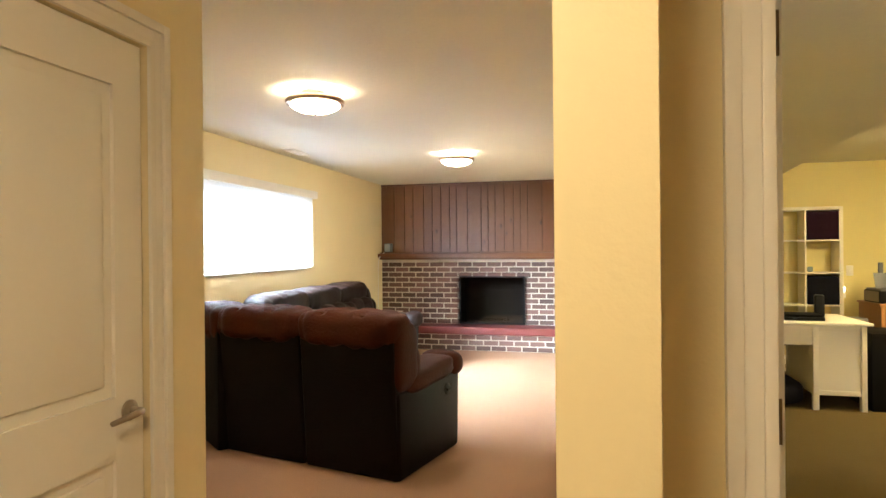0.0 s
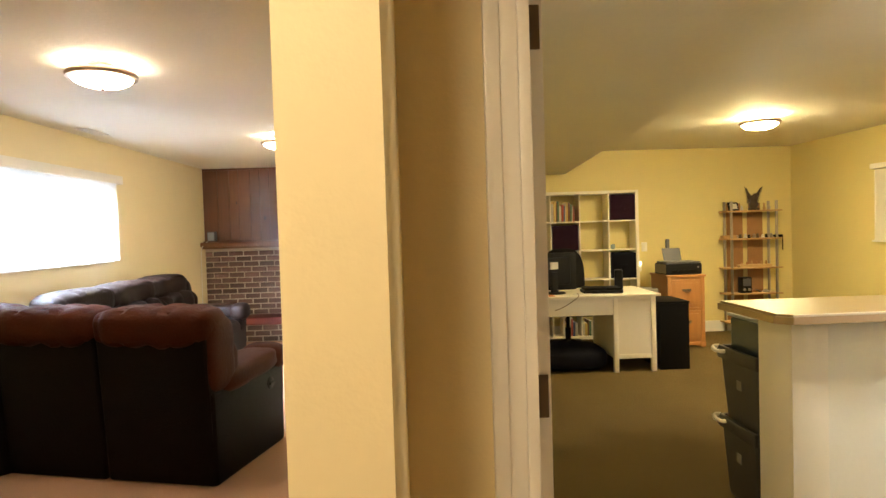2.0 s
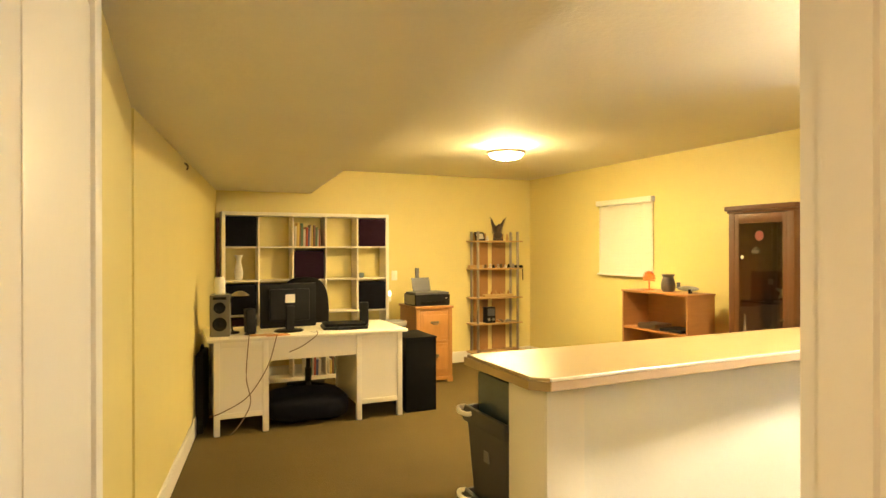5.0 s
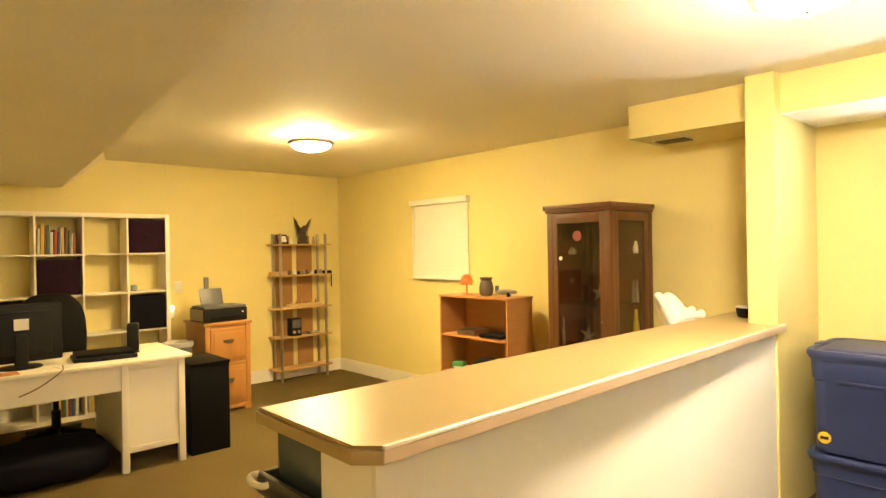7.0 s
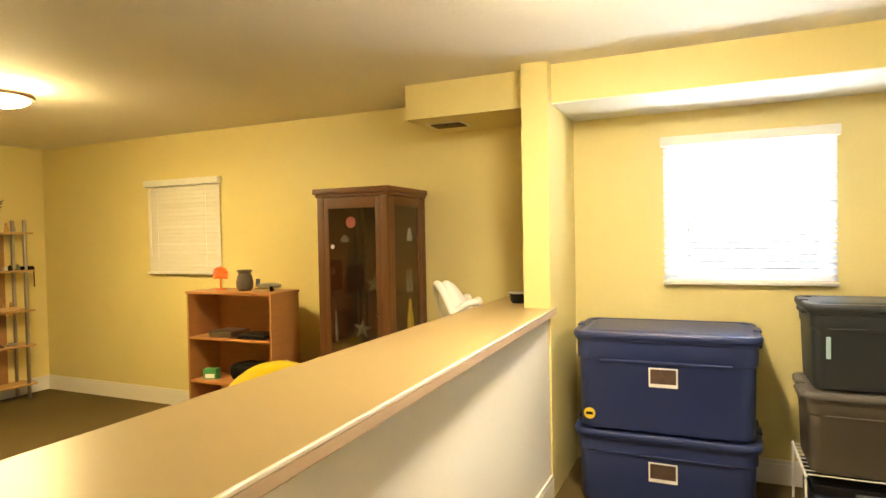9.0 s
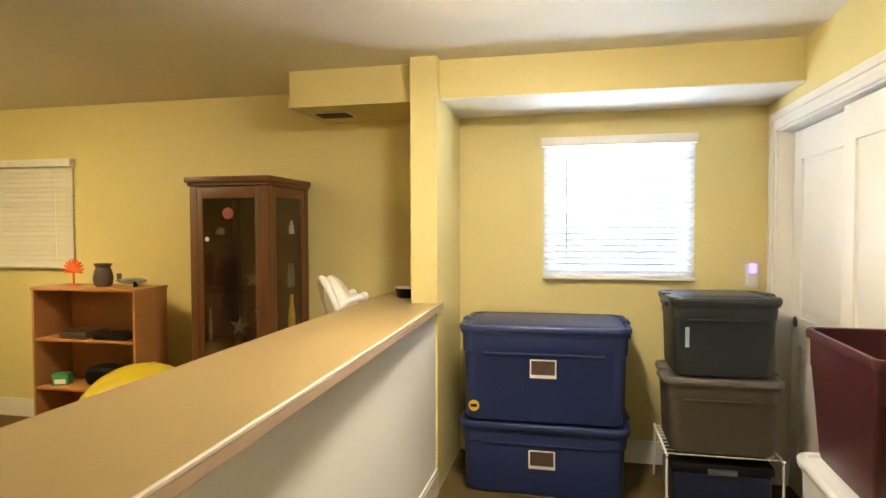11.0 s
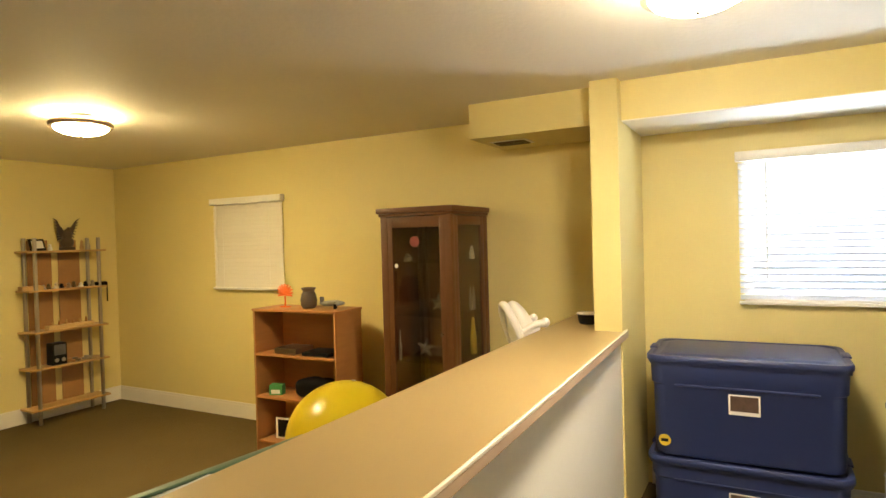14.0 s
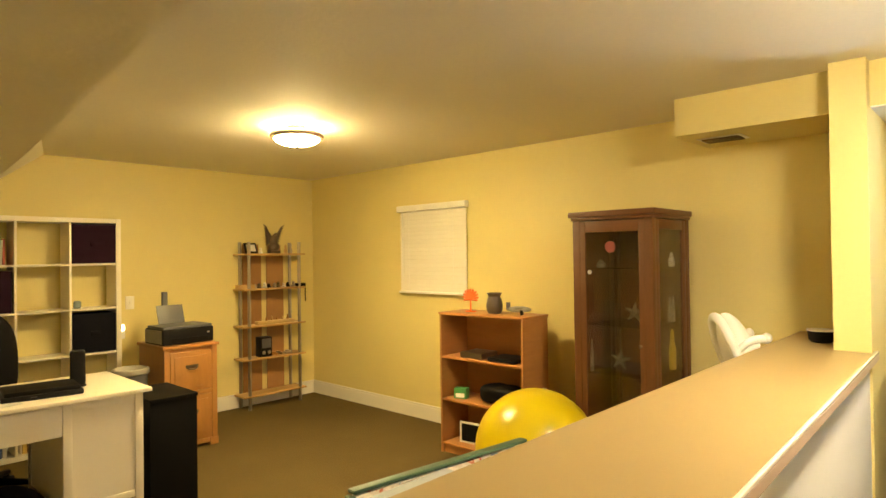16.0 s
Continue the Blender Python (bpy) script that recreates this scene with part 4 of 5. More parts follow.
part("bucket", lathe([(0.095, 0.0), (0.10, 0.01), (0.122, 0.62), (0.128, 0.625), (0.115, 0.62), (0.09, 0.02)], 26), GREY_PLASTIC, wb)
part("lid_rim", lathe([(0.128, 0.615), (0.135, 0.625), (0.133, 0.655), (0.118, 0.662), (0.110, 0.640), (0.10, 0.60)], 26), shader("pale_grey_lid", (0.38, 0.36, 0.31), 0.4), wb)
fc = thing("file_cabinet", pose(3.005, 6.985, 0), "honey pine two-drawer file cabinet", "file cabinet")
part("body", boxes((0.0, 0.42, 0.012, 0.50, 0.06, 0.80), bevel=0.004), PINE, fc)
part("top_board", boxes((-0.015, 0.435, -0.012, 0.51, 0.80, 0.825), bevel=0.007), PINE, fc)
part("plinth", boxes((-0.008, 0.06, 0.0, 0.505, 0.0, 0.06), (0.36, 0.428, 0.0, 0.505, 0.0, 0.06), (0.06, 0.36, 0.004, 0.505, 0.025, 0.06), bevel=0.004), PINE, fc)
for z0, z1 in ((0.095, 0.42), (0.46, 0.77)):
    dr = part("drawer", boxes((0.045, 0.375, -0.002, 0.012, z0, z1), bevel=0.005), PINE, fc)
    part("drawer_field", boxes((0.075, 0.345, -0.008, -0.0025, z0 + 0.035, z1 - 0.035), bevel=0.004), PINE, dr)
    bm = wire([(-0.04, 0, 0.008), (-0.025, -0.016, -0.008), (0.025, -0.016, -0.008), (0.04, 0, 0.008)], 0.005)
    box(bm, -0.05, 0.05, -0.001, 0.002, -0.004, 0.022, 0.0008)
    part("pull", bm, BRONZE, dr, "dark metal bail pull").matrix_local = pose(0.21, -0.0095, (z0 + z1) / 2 + 0.03)
part("face_frame", boxes((0.0, 0.042, 0.0, 0.012, 0.06, 0.80), (0.378, 0.42, 0.0, 0.012, 0.06, 0.80), (0.042, 0.378, 0.0, 0.012, 0.425, 0.455), bevel=0.002), PINE, fc)
pr = thing("inkjet_printer", pose(3.215, 7.20, 0.8255, 0, 0, 3), "black inkjet printer with raised paper tray", "printer")
part("body", boxes((-0.21, 0.21, -0.16, 0.16, 0.0, 0.125), bevel=0.02, seg=3), BLACK_PLASTIC, pr)
part("side_cover", boxes((-0.2125, -0.19, -0.14, 0.15, 0.012, 0.118), bevel=0.008), shader("warm_grey_plastic", (0.34, 0.30, 0.22), 0.5), pr, "pale grey side cover")
part("top_lid", boxes((-0.20, 0.20, -0.15, 0.13, 0.1255, 0.145), bevel=0.008), GREY_PLASTIC, pr)
bm = boxes((-0.11, 0.11, -0.004, 0.004, 0.0, 0.17), bevel=0.003)
part("paper_tray", bm, GREY_PLASTIC, pr, "grey raised paper tray").matrix_local = pose(0, 0.125, 0.13, -18, 0, 0)
part("output_slot", boxes((-0.15, 0.15, -0.166, -0.158, 0.02, 0.05)), BLACK_MATT, pr)
part("button", boxes((0.15, 0.17, -0.1625, -0.158, 0.075, 0.085)), WHITE_PLASTIC, pr)
ph = thing("cordless_phone", pose(3.19, 7.43, 0.8255), "upright cordless phone handset behind the printer", "phone")
part("cradle", boxes((-0.04, 0.04, -0.04, 0.04, 0, 0.05), bevel=0.01), BLACK_PLASTIC, ph)
part("handset", boxes((-0.022, 0.022, -0.015, 0.015, 0.05, 0.40), bevel=0.009, seg=3), GREY_PLASTIC, ph)
# The knob's glow stands for bright glints on a small plug-in fitting.
nl = thing("plug_glint", pose(3.02, BY - 0.001, 0.86), "small wall plug with a glowing knob standing for glints", "night light")
part("plug", boxes((-0.03, 0.03, -0.03, 0.0, -0.05, 0.04), bevel=0.006), WHITE_PLASTIC, nl)
bm = bmesh.new()
blob(bm, (0, -0.045, 0.05), (0.022, 0.022, 0.028), 14, 10)
part("bulb", bm, glow("glint_glow", (1.0, 0.85, 0.55), 5.0), nl, "glowing knob standing for glints")
sw = thing("wall_plate", pose(3.10, BY - 0.0005, 1.12), "white light switch plate", "switch")
part("plate", boxes((-0.036, 0.036, -0.006, 0, -0.058, 0.058), bevel=0.002), WHITE_PLASTIC, sw)
part("toggle", boxes((-0.005, 0.005, -0.016, -0.0062, -0.010, 0.012), bevel=0.001), WHITE_PLASTIC, sw)

# ---- ladder shelf ----
LX0, LX1, LY0, LY1 = 4.125, 4.725, 7.745, 7.925
sh = thing("pole_shelf", pose(0, 0, 0), "five-tier birch shelf unit on silver poles", "shelf unit")
for x in (LX0 + 0.012, LX1 - 0.012):
    for y in (LY0, LY1):
        part("pole", tube(bmesh.new(), (x, y, 0.0), (x, y, 1.66), 0.017), NICKEL, sh, "silver metal pole")
SHZ = (0.14, 0.50, 0.825, 1.195, 1.545)
for z in SHZ:
    part("shelf_board", boxes((LX0 - 0.055, LX1 + 0.055, LY0 - 0.018, LY1 + 0.018, z - 0.018, z), bevel=0.003), SHELF_WOOD, sh)
for z0, z1 in zip(SHZ, SHZ[1:]):
    for xa, xb in ((LX0 + 0.04, LX0 + 0.25), (LX0 + 0.31, LX1 - 0.09)):
        part("back_panel", boxes((xa, xb, LY1 + 0.001, LY1 + 0.008, z0, z1 - 0.02)), CORK, sh)
for xa, xb in ((LX0 + 0.04, LX0 + 0.22), (LX0 + 0.33, LX1 - 0.12)):
    part("back_panel", boxes((xa, xb, LY1 + 0.001, LY1 + 0.008, 1.546, 1.64)), CORK, sh)

eagle = bmesh.new()
box(eagle, -0.055, 0.055, -0.04, 0.04, 0, 0.03, 0.006)
blob(eagle, (0, 0, 0.07), (0.06, 0.045, 0.055), 14, 10)
blob(eagle, (0, 0, 0.13), (0.042, 0.034, 0.07), 14, 10)
blob(eagle, (0.008, -0.012, 0.195), (0.018, 0.018, 0.02), 12, 8)
tube(eagle, (0.012, -0.022, 0.195), (0.018, -0.045, 0.188), 0.007, 0.001, 8)
for sgn in (-1, 1):
    tube(eagle, (sgn * 0.02, 0.01, 0.13), (sgn * 0.050, 0.015, 0.21), 0.022, 0.013, 8)
    for k in range(8):
        root = Vector((sgn * (0.026 + 0.004 * k), 0.012, 0.115 + k * 0.013))
        tip = Vector((sgn * (0.062 + 0.004 * k), 0.03 - 0.004 * k, 0.105 + k * 0.024))
        end = tip + Vector((sgn * (0.012 + 0.003 * k), -0.006, -0.018 + 0.006 * k))
        tube(eagle, root, tip, 0.010, 0.008, 6)
        tube(eagle, tip, end, 0.008, 0.002, 6)
for k in range(5):
    tube(eagle, (0.008 * (k - 2), 0.02, 0.06), (0.018 * (k - 2), 0.055, 0.025), 0.010, 0.004, 6)
solo("eagle_statuette", eagle, shader("dark_bronze_resin", (0.060, 0.036, 0.022), 0.42, var=0.4, scale=(20, 90)), "dark bronze eagle statuette with raised wings", "figurine", pose(4.47, 7.83, 1.5453))
pf = thing("picture_frame", pose(4.20, 7.80, 1.5453, 0, 0, 12), "small leaning black and white picture frame", "picture frame")
bm = boxes((-0.075, 0.075, -0.006, 0.006, 0, 0.11), bevel=0.002)
part("frame", bm, BLACK_PLASTIC, pf).matrix_local = pose(0, 0, 0.001, -18, 0, 0)
part("photo", boxes((-0.055, 0.055, -0.0085, -0.0065, 0.02, 0.09)), PAPER, pf).matrix_local = pose(0, 0, 0.001, -18, 0, 0)
for i, (x, h) in enumerate(((4.31, 0.06), (4.60, 0.09), (4.66, 0.11))):
    solo("trinket", lathe([(0.016, 0), (0.020, h * 0.3), (0.010, h * 0.6), (0.013, h * 0.85), (0.004, h)], 14), (WHITE_PLASTIC, SHELF_WOOD, NICKEL)[i], "small carved trinket on the shelf unit", "figurine", pose(x, 7.82, 1.5453), "shelf trinkets")
for i in range(9):
    x = 4.23 + i * 0.056
    m_ = (NICKEL, BRONZE, WHITE_PLASTIC, BLACK_PLASTIC)[i % 4]
    solo("miniature", lathe([(0.020, 0), (0.023, 0.010), (0.013, 0.020 + 0.005 * (i % 3)), (0.017, 0.032 + 0.005 * (i % 3)), (0.005, 0.042 + 0.007 * (i % 3))], 12), m_, "small metal miniature in a row", "figurine", pose(x, 7.80 + 0.02 * (i % 2), 1.1953), "row of miniatures")
solo("wooden_block", boxes((-0.09, 0.09, -0.035, 0.035, 0, 0.04), bevel=0.004), SHELF_WOOD, "flat wooden block at the shelf's end", "block", pose(4.12, 7.79, 1.1953))
cam_ = thing("binocular_case", pose(4.74, 7.76, 1.1953), "small black case with a hanging strap", "case")
part("pouch", boxes((-0.05, 0.05, -0.025, 0.035, 0, 0.035), bevel=0.01), BLACK_MATT, cam_)
part("strap", boxes((0.052, 0.056, -0.012, 0.002, -0.16, 0.02)), BLACK_MATT, cam_)
ms = thing("model_ship", pose(4.45, 7.81, 0.8253), "pale wooden model boat with small figures", "model")
bm = boxes((-0.20, 0.22, -0.035, 0.035, 0.0, 0.035), bevel=0.006)
part("hull", bm, shader("pale_balsa", (0.58, 0.40, 0.18), 0.6, var=0.15), ms)
for i in range(6):
    part("peg", tube(bmesh.new(), (-0.15 + i * 0.062, 0, 0.035), (-0.15 + i * 0.062, 0, 0.06 + 0.01 * (i % 3)), 0.012, 0.007, 10), (SHELF_WOOD, PINE)[i % 2], ms)
sp2 = thing("table_radio", pose(4.33, 7.81, 0.5003), "upright black radio with silver knobs", "radio")
part("cabinet", boxes((-0.065, 0.065, -0.05, 0.05, 0, 0.20), bevel=0.008), BLACK_PLASTIC, sp2)
part("grille", boxes((-0.05, 0.05, -0.055, -0.0505, 0.09, 0.185), bevel=0.002), GREY_PLASTIC, sp2)
for x in (-0.03, 0.03):
    part("dial", lathe([(0.018, 0), (0.018, 0.006), (0.012, 0.009)], 16), NICKEL, sp2).matrix_local = pose(x, -0.0505, 0.045, 90, 0, 0)
for i, x in enumerate((4.44, 4.49, 4.60)):
    solo("toy_car", boxes((-0.022, 0.022, -0.04, 0.04, 0.004, 0.022), (-0.018, 0.018, -0.018, 0.022, 0.022, 0.036), (-0.024, 0.024, -0.030, -0.018, 0, 0.012), (-0.024, 0.024, 0.018, 0.030, 0, 0.012), bevel=0.003), (PINE, BRONZE, NICKEL)[i], "tiny toy car on the shelf unit", "toy", pose(x, 7.80, 0.5003, 0, 0, 70), "toy cars")

# ---- bookcase ----
bx0, bx1, by0, by1 = 4.458, 4.765, 4.69, 5.465
bc = thing("bookcase", pose(0, 0, 0), "low orange-oak open bookcase, mostly empty", "bookcase")
for y in (by0, by1 - 0.016):
    part("side_panel", boxes((bx0, bx1, y, y + 0.016, 0, 1.048), bevel=0.001), OAK, bc)
part("top_board", boxes((bx0 - 0.006, bx1 + 0.004, by0 - 0.006, by1 + 0.006, 1.048, 1.066), bevel=0.002), OAK, bc)
for z in (0.06, 0.395, 0.715):
    part("shelf_board", boxes((bx0 + 0.004, bx1 - 0.007, by0 + 0.0165, by1 - 0.0165, z, z + 0.017), bevel=0.001), OAK, bc)
part("kick_board", boxes((bx0 + 0.02, bx0 + 0.036, by0 + 0.0165, by1 - 0.0165, 0, 0.0595)), OAK, bc)
part("back_board", boxes((bx1 - 0.006, bx1 - 0.001, by0 + 0.0165, by1 - 0.0165, 0.0, 1.0475)), OAK, bc)
tree = thing("orange_figure", pose(4.60, 5.27, 1.0665), "bright orange cut-out tree ornament", "ornament")
ORANGE = shader("orange_plastic", (0.75, 0.14, 0.015), 0.45, var=0.06)
part("foot", boxes((-0.02, 0.02, -0.04, 0.04, 0, 0.008), bevel=0.003), ORANGE, tree)
bm = tube(bmesh.new(), (0, 0, 0.006), (0, 0, 0.10), 0.007, 0.006, 8)
for i in range(11):
    a = math.pi * (i / 10) * 1.3 - 0.47
    tube(bm, (0, 0, 0.10), (0, 0.075 * math.cos(a), 0.115 + 0.06 * math.sin(a)), 0.014, 0.007, 8)
part("crown", bm, ORANGE, tree)
jar2 = thing("pottery_jar", pose(4.60, 5.04, 1.0665), "grey-brown stoneware jar with a flared rim", "jar")
part("body", lathe([(0.045, 0.0), (0.058, 0.02), (0.062, 0.06), (0.052, 0.105), (0.042, 0.125), (0.058, 0.15), (0.052, 0.151), (0.036, 0.125)], 26), shader("stoneware_glaze", (0.10, 0.075, 0.055), 0.35, var=0.4, scale=(12, 60)), jar2)
tl = thing("toy_plane", pose(4.60, 4.82, 1.0665, 0, 0, 30), "small grey model aeroplane", "toy")
bm = bmesh.new()
blob(bm, (0, 0, 0.04), (0.022, 0.09, 0.022), 14, 8)
part("fuselage", bm, shader("pale_model_paint", (0.34, 0.34, 0.29), 0.5), tl)
part("wing", boxes((-0.10, 0.10, -0.03, 0.02, 0.048, 0.053), bevel=0.002), shader("olive_model_paint", (0.16, 0.16, 0.11), 0.5), tl)
part("tail_fin", boxes((-0.003, 0.003, 0.06, 0.09, 0.05, 0.09), (-0.04, 0.04, 0.065, 0.09, 0.045, 0.049)), GREY_PLASTIC, tl)
for wx_ in (-0.026, 0.026):
    part("wheel_leg", boxes((wx_ - 0.004, wx_ + 0.004, -0.03, -0.01, 0, 0.035)), BLACK_PLASTIC, tl)
for i, (y, w, h) in enumerate(((5.18, 0.20, 0.045), (4.90, 0.24, 0.03))):
    vc = thing("disc_player", pose(4.58, y, 0.7325, 0, 0, 2), "slim silver disc player on the bookcase shelf", "disc player", "shelf electronics")
    part("case", boxes((-0.10, 0.10, -w / 2, w / 2, 0.004, h), bevel=0.003), NICKEL if i == 0 else BLACK_PLASTIC, vc)
    for a in (-w / 2 + 0.02, w / 2 - 0.03):
        part("foot", boxes((-0.09, -0.07, a, a + 0.015, 0, 0.004)), BLACK_PLASTIC, vc)
bag = bmesh.new()
puffy(bag, (4.60, 4.98, 0.482), (0.10, 0.17, 0.07), 1, 2, 0.6, 0.05)
solo("black_bag", bag, BLACK_MATT, "soft black camera bag on the bookcase shelf", "bag")
gb = thing("green_box", pose(4.55, 5.33, 0.4125, 0, 0, 20), "small green and white carton", "box")
part("carton", boxes((-0.035, 0.035, -0.05, 0.05, 0, 0.075), bevel=0.002), shader("green_carton", (0.06, 0.26, 0.08), 0.5), gb)
part("label", boxes((-0.0362, -0.0352, -0.035, 0.035, 0.01, 0.04)), PAPER, gb)
wf = thing("leaning_frame", pose(4.56, 5.22, 0.0775, 0, 0, 6), "white-edged black frame leaning on the low shelf", "picture frame")
part("frame", boxes((-0.004, 0.004, -0.13, 0.13, 0, 0.16), bevel=0.002), WHITE_PLASTIC, wf)
part("picture", boxes((-0.0055, -0.0042, -0.11, 0.11, 0.015, 0.145)), BLACK_MATT, wf)

# ---- curio cabinet ----
cx0, cx1, cy0, cy1, cz = 4.455, 5.00, 3.765, 4.287, 1.756
cc = thing("curio_cabinet", pose(0, 0, 0), "tall dark cherry curio cabinet with glass doors", "display cabinet")
part("plinth", boxes((cx0, cx1, cy0, cy1, 0, 0.12), bevel=0.006), CHERRY, cc)
part("cornice", boxes((cx0 - 0.022, cx1, cy0 - 0.022, cy1 + 0.022, cz - 0.035, cz), (cx0 - 0.010, cx1, cy0 - 0.010, cy1 + 0.010, cz - 0.055, cz - 0.035), bevel=0.006), CHERRY, cc)
part("back_board", boxes((cx1 - 0.012, cx1, cy0 + 0.05, cy1 - 0.05, 0.12, cz - 0.055)), CHERRY, cc)
for x, y in ((cx0, cy0), (cx0, cy1 - 0.05), (cx1 - 0.05, cy0), (cx1 - 0.05, cy1 - 0.05)):
    part("corner_post", boxes((x, x + 0.05, y, y + 0.05, 0.12, cz - 0.055), bevel=0.003), CHERRY, cc)
dr = part("front_door", boxes((cx0 + 0.002, cx0 + 0.024, cy0 + 0.05, cy0 + 0.088, 0.13, cz - 0.06), (cx0 + 0.002, cx0 + 0.024, cy1 - 0.085, cy1 - 0.05, 0.13, cz - 0.06), (cx0 + 0.002, cx0 + 0.024, cy0 + 0.088, cy1 - 0.085, cz - 0.13, cz - 0.06), (cx0 + 0.002, cx0 + 0.024, cy0 + 0.088, cy1 - 0.085, 0.13, 0.20), bevel=0.003), CHERRY, cc, "cherry door frame")
p = part("pane", boxes((cx0 + 0.010, cx0 + 0.014, cy0 + 0.088, cy1 - 0.085, 0.20, cz - 0.13)), CABINET_GLASS, dr)
p.visible_shadow = False
for yy in (cy0 + 0.003, cy1 - 0.024):
    s_ = part("side_frame", boxes((cx0 + 0.05, cx0 + 0.10, yy, yy + 0.021, 0.13, cz - 0.06), (cx1 - 0.10, cx1 - 0.05, yy, yy + 0.021, 0.13, cz - 0.06), (cx0 + 0.10, cx1 - 0.10, yy, yy + 0.021, cz - 0.12, cz - 0.06), (cx0 + 0.10, cx1 - 0.10, yy, yy + 0.021, 0.13, 0.19), bevel=0.003), CHERRY, cc)
    p = part("pane" if yy < 4 else "side_panel", boxes((cx0 + 0.10, cx1 - 0.10, yy + 0.008, yy + 0.012, 0.19, cz - 0.12)), CABINET_GLASS if yy < 4 else CHERRY, s_)
    p.visible_shadow = yy > 4
for z in (0.42, 0.75, 1.05, 1.40):
    p = part("glass_shelf", boxes((cx0 + 0.04, cx1 - 0.02, cy0 + 0.055, cy1 - 0.055, z, z + 0.006)), CABINET_GLASS, cc, "glass shelf")
    p.visible_shadow = False
part("sticker", lathe([(0.036, 0), (0.036, 0.0015)], 24), shader("red_sticker", (0.26, 0.055, 0.04), 0.5), cc, "round red sticker").matrix_local = pose(cx0 + 0.009, cy0 + 0.27, 1.535, 0, -90, 0)
part("sticker", lathe([(0.014, 0), (0.014, 0.0015)], 20), PAPER, cc, "round white sticker").matrix_local = pose(cx0 + 0.009, cy1 - 0.11, 1.38, 0, -90, 0)
part("door_knob", lathe([(0.006, 0), (0.006, 0.012), (0.011, 0.018), (0.008, 0.024)], 14), BRONZE, dr).matrix_local = pose(cx0 + 0.001, cy0 + 0.078, 0.95, 0, -90, 0)
CRYSTAL = shader("frosted_crystal", (0.30, 0.27, 0.22), 0.15, var=0.1)
YELLOW_LABEL = shader("yellow_label", (0.65, 0.46, 0.03), 0.5)
for i, (x, y, z, h, r, m_) in enumerate(((4.90, 3.84, 1.4065, 0.09, 0.018, WHITE_PLASTIC), (4.86, 3.84, 1.0565, 0.16, 0.013, CRYSTAL), (4.91, 3.84, 1.0565, 0.16, 0.013, CRYSTAL), (4.89, 3.84, 0.7565, 0.25, 0.022, YELLOW_LABEL), (4.52, 4.20, 0.7565, 0.2, 0.012, CRYSTAL), (4.60, 4.17, 1.4065, 0.05, 0.03, CRYSTAL))):
    solo("glass_figure", lathe([(r, 0), (r * 1.05, h * 0.5), (r * 0.6, h * 0.7), (r * 0.5, h * 0.95), (r * 0.2, h)], 14), m_, "small bottle on a cabinet shelf", "bottle", pose(x, y, z), "cabinet bottles")
for z, y in ((1.0565, 3.96), (0.7565, 4.06)):
    bm = bmesh.new()
    for k in range(5):
        a = 2 * math.pi * k / 5 + 0.4
        tube(bm, (0, 0, 0.068), (0, 0.068 * math.cos(a), 0.068 + 0.066 * math.sin(a)), 0.022, 0.004, 8)
    solo("star_ornament", bm, CRYSTAL, "pale star-shaped ornament in the cabinet", "ornament", pose(4.62, y, z + 0.004), "cabinet ornaments")

# ---- exercise ball, high chair, things round the half wall ----
bm = bmesh.new()
blob(bm, (0, 0, 0), (0.358, 0.358, 0.35), 64, 40)
for v_ in bm.verts:
    u_ = v_.co.x / 0.358
    v_.co *= 1.0 - 0.002 * (0.5 + 0.5 * math.cos(u_ * 60))
ballt = thing("exercise_ball", pose(4.06, 4.32, 0.352, 12, 8, 50), "large glossy yellow exercise ball", "exercise ball")
part("vinyl_shell", bm, BALL, ballt)
part("valve_plug", lathe([(0.014, 0), (0.014, 0.004), (0.006, 0.005)], 16), WHITE_PLASTIC, ballt).matrix_local = pose(0, 0, 0.3495)
hc = thing("high_chair", pose(4.565, 3.235, 0, 0, 0, 40), "white plastic baby high chair with a rounded shell back", "high chair")
for sx in (-1, 1):
    for sy in (-1, 1):
        part("leg", tube(bmesh.new(), (sx * 0.20, sy * 0.18, 0.0), (sx * 0.12, sy * 0.10, 0.72), 0.014), WHITE_PLASTIC, hc)
part("seat", boxes((-0.15, 0.15, -0.13, 0.14, 0.70, 0.76), bevel=0.025, seg=3), WHITE_PLASTIC, hc)
tilt = pose(0, 0.085, 0.72, -19, 0, 0)
rim = [(0.108 * math.cos(2 * math.pi * k / 16), 0, 0.25 + 0.205 * math.sin(2 * math.pi * k / 16)) for k in range(17)]
bm = wire(rim, 0.024, 12)
part("back_rim", bm, WHITE_PLASTIC, hc).matrix_local = tilt
bm = bmesh.new()
blob(bm, (0, -0.050, 0.25), (0.114, 0.078, 0.210), 32, 20)
part("back_shell", bm, WHITE_PLASTIC, hc).matrix_local = tilt
for sx in (-1, 1):
    arm = wire([(sx * 0.10, 0.16, 0.99), (sx * 0.102, 0.11, 1.030), (sx * 0.102, 0.06, 1.045), (sx * 0.10, 0.02, 1.045)], 0.022, 12)
    blob(arm, (sx * 0.10, 0.015, 1.050), (0.026, 0.026, 0.028), 18, 12)
    part("arm", arm, WHITE_PLASTIC, hc)
    part("arm_post", boxes((sx * 0.10 - 0.012, sx * 0.10 + 0.012, 0.05, 0.13, 0.74, 1.03), bevel=0.010), WHITE_PLASTIC, hc)
bw = thing("black_bowl", pose(4.60, 2.965, 1.0355), "small black bowl with a pale rim on the ledge", "bowl")
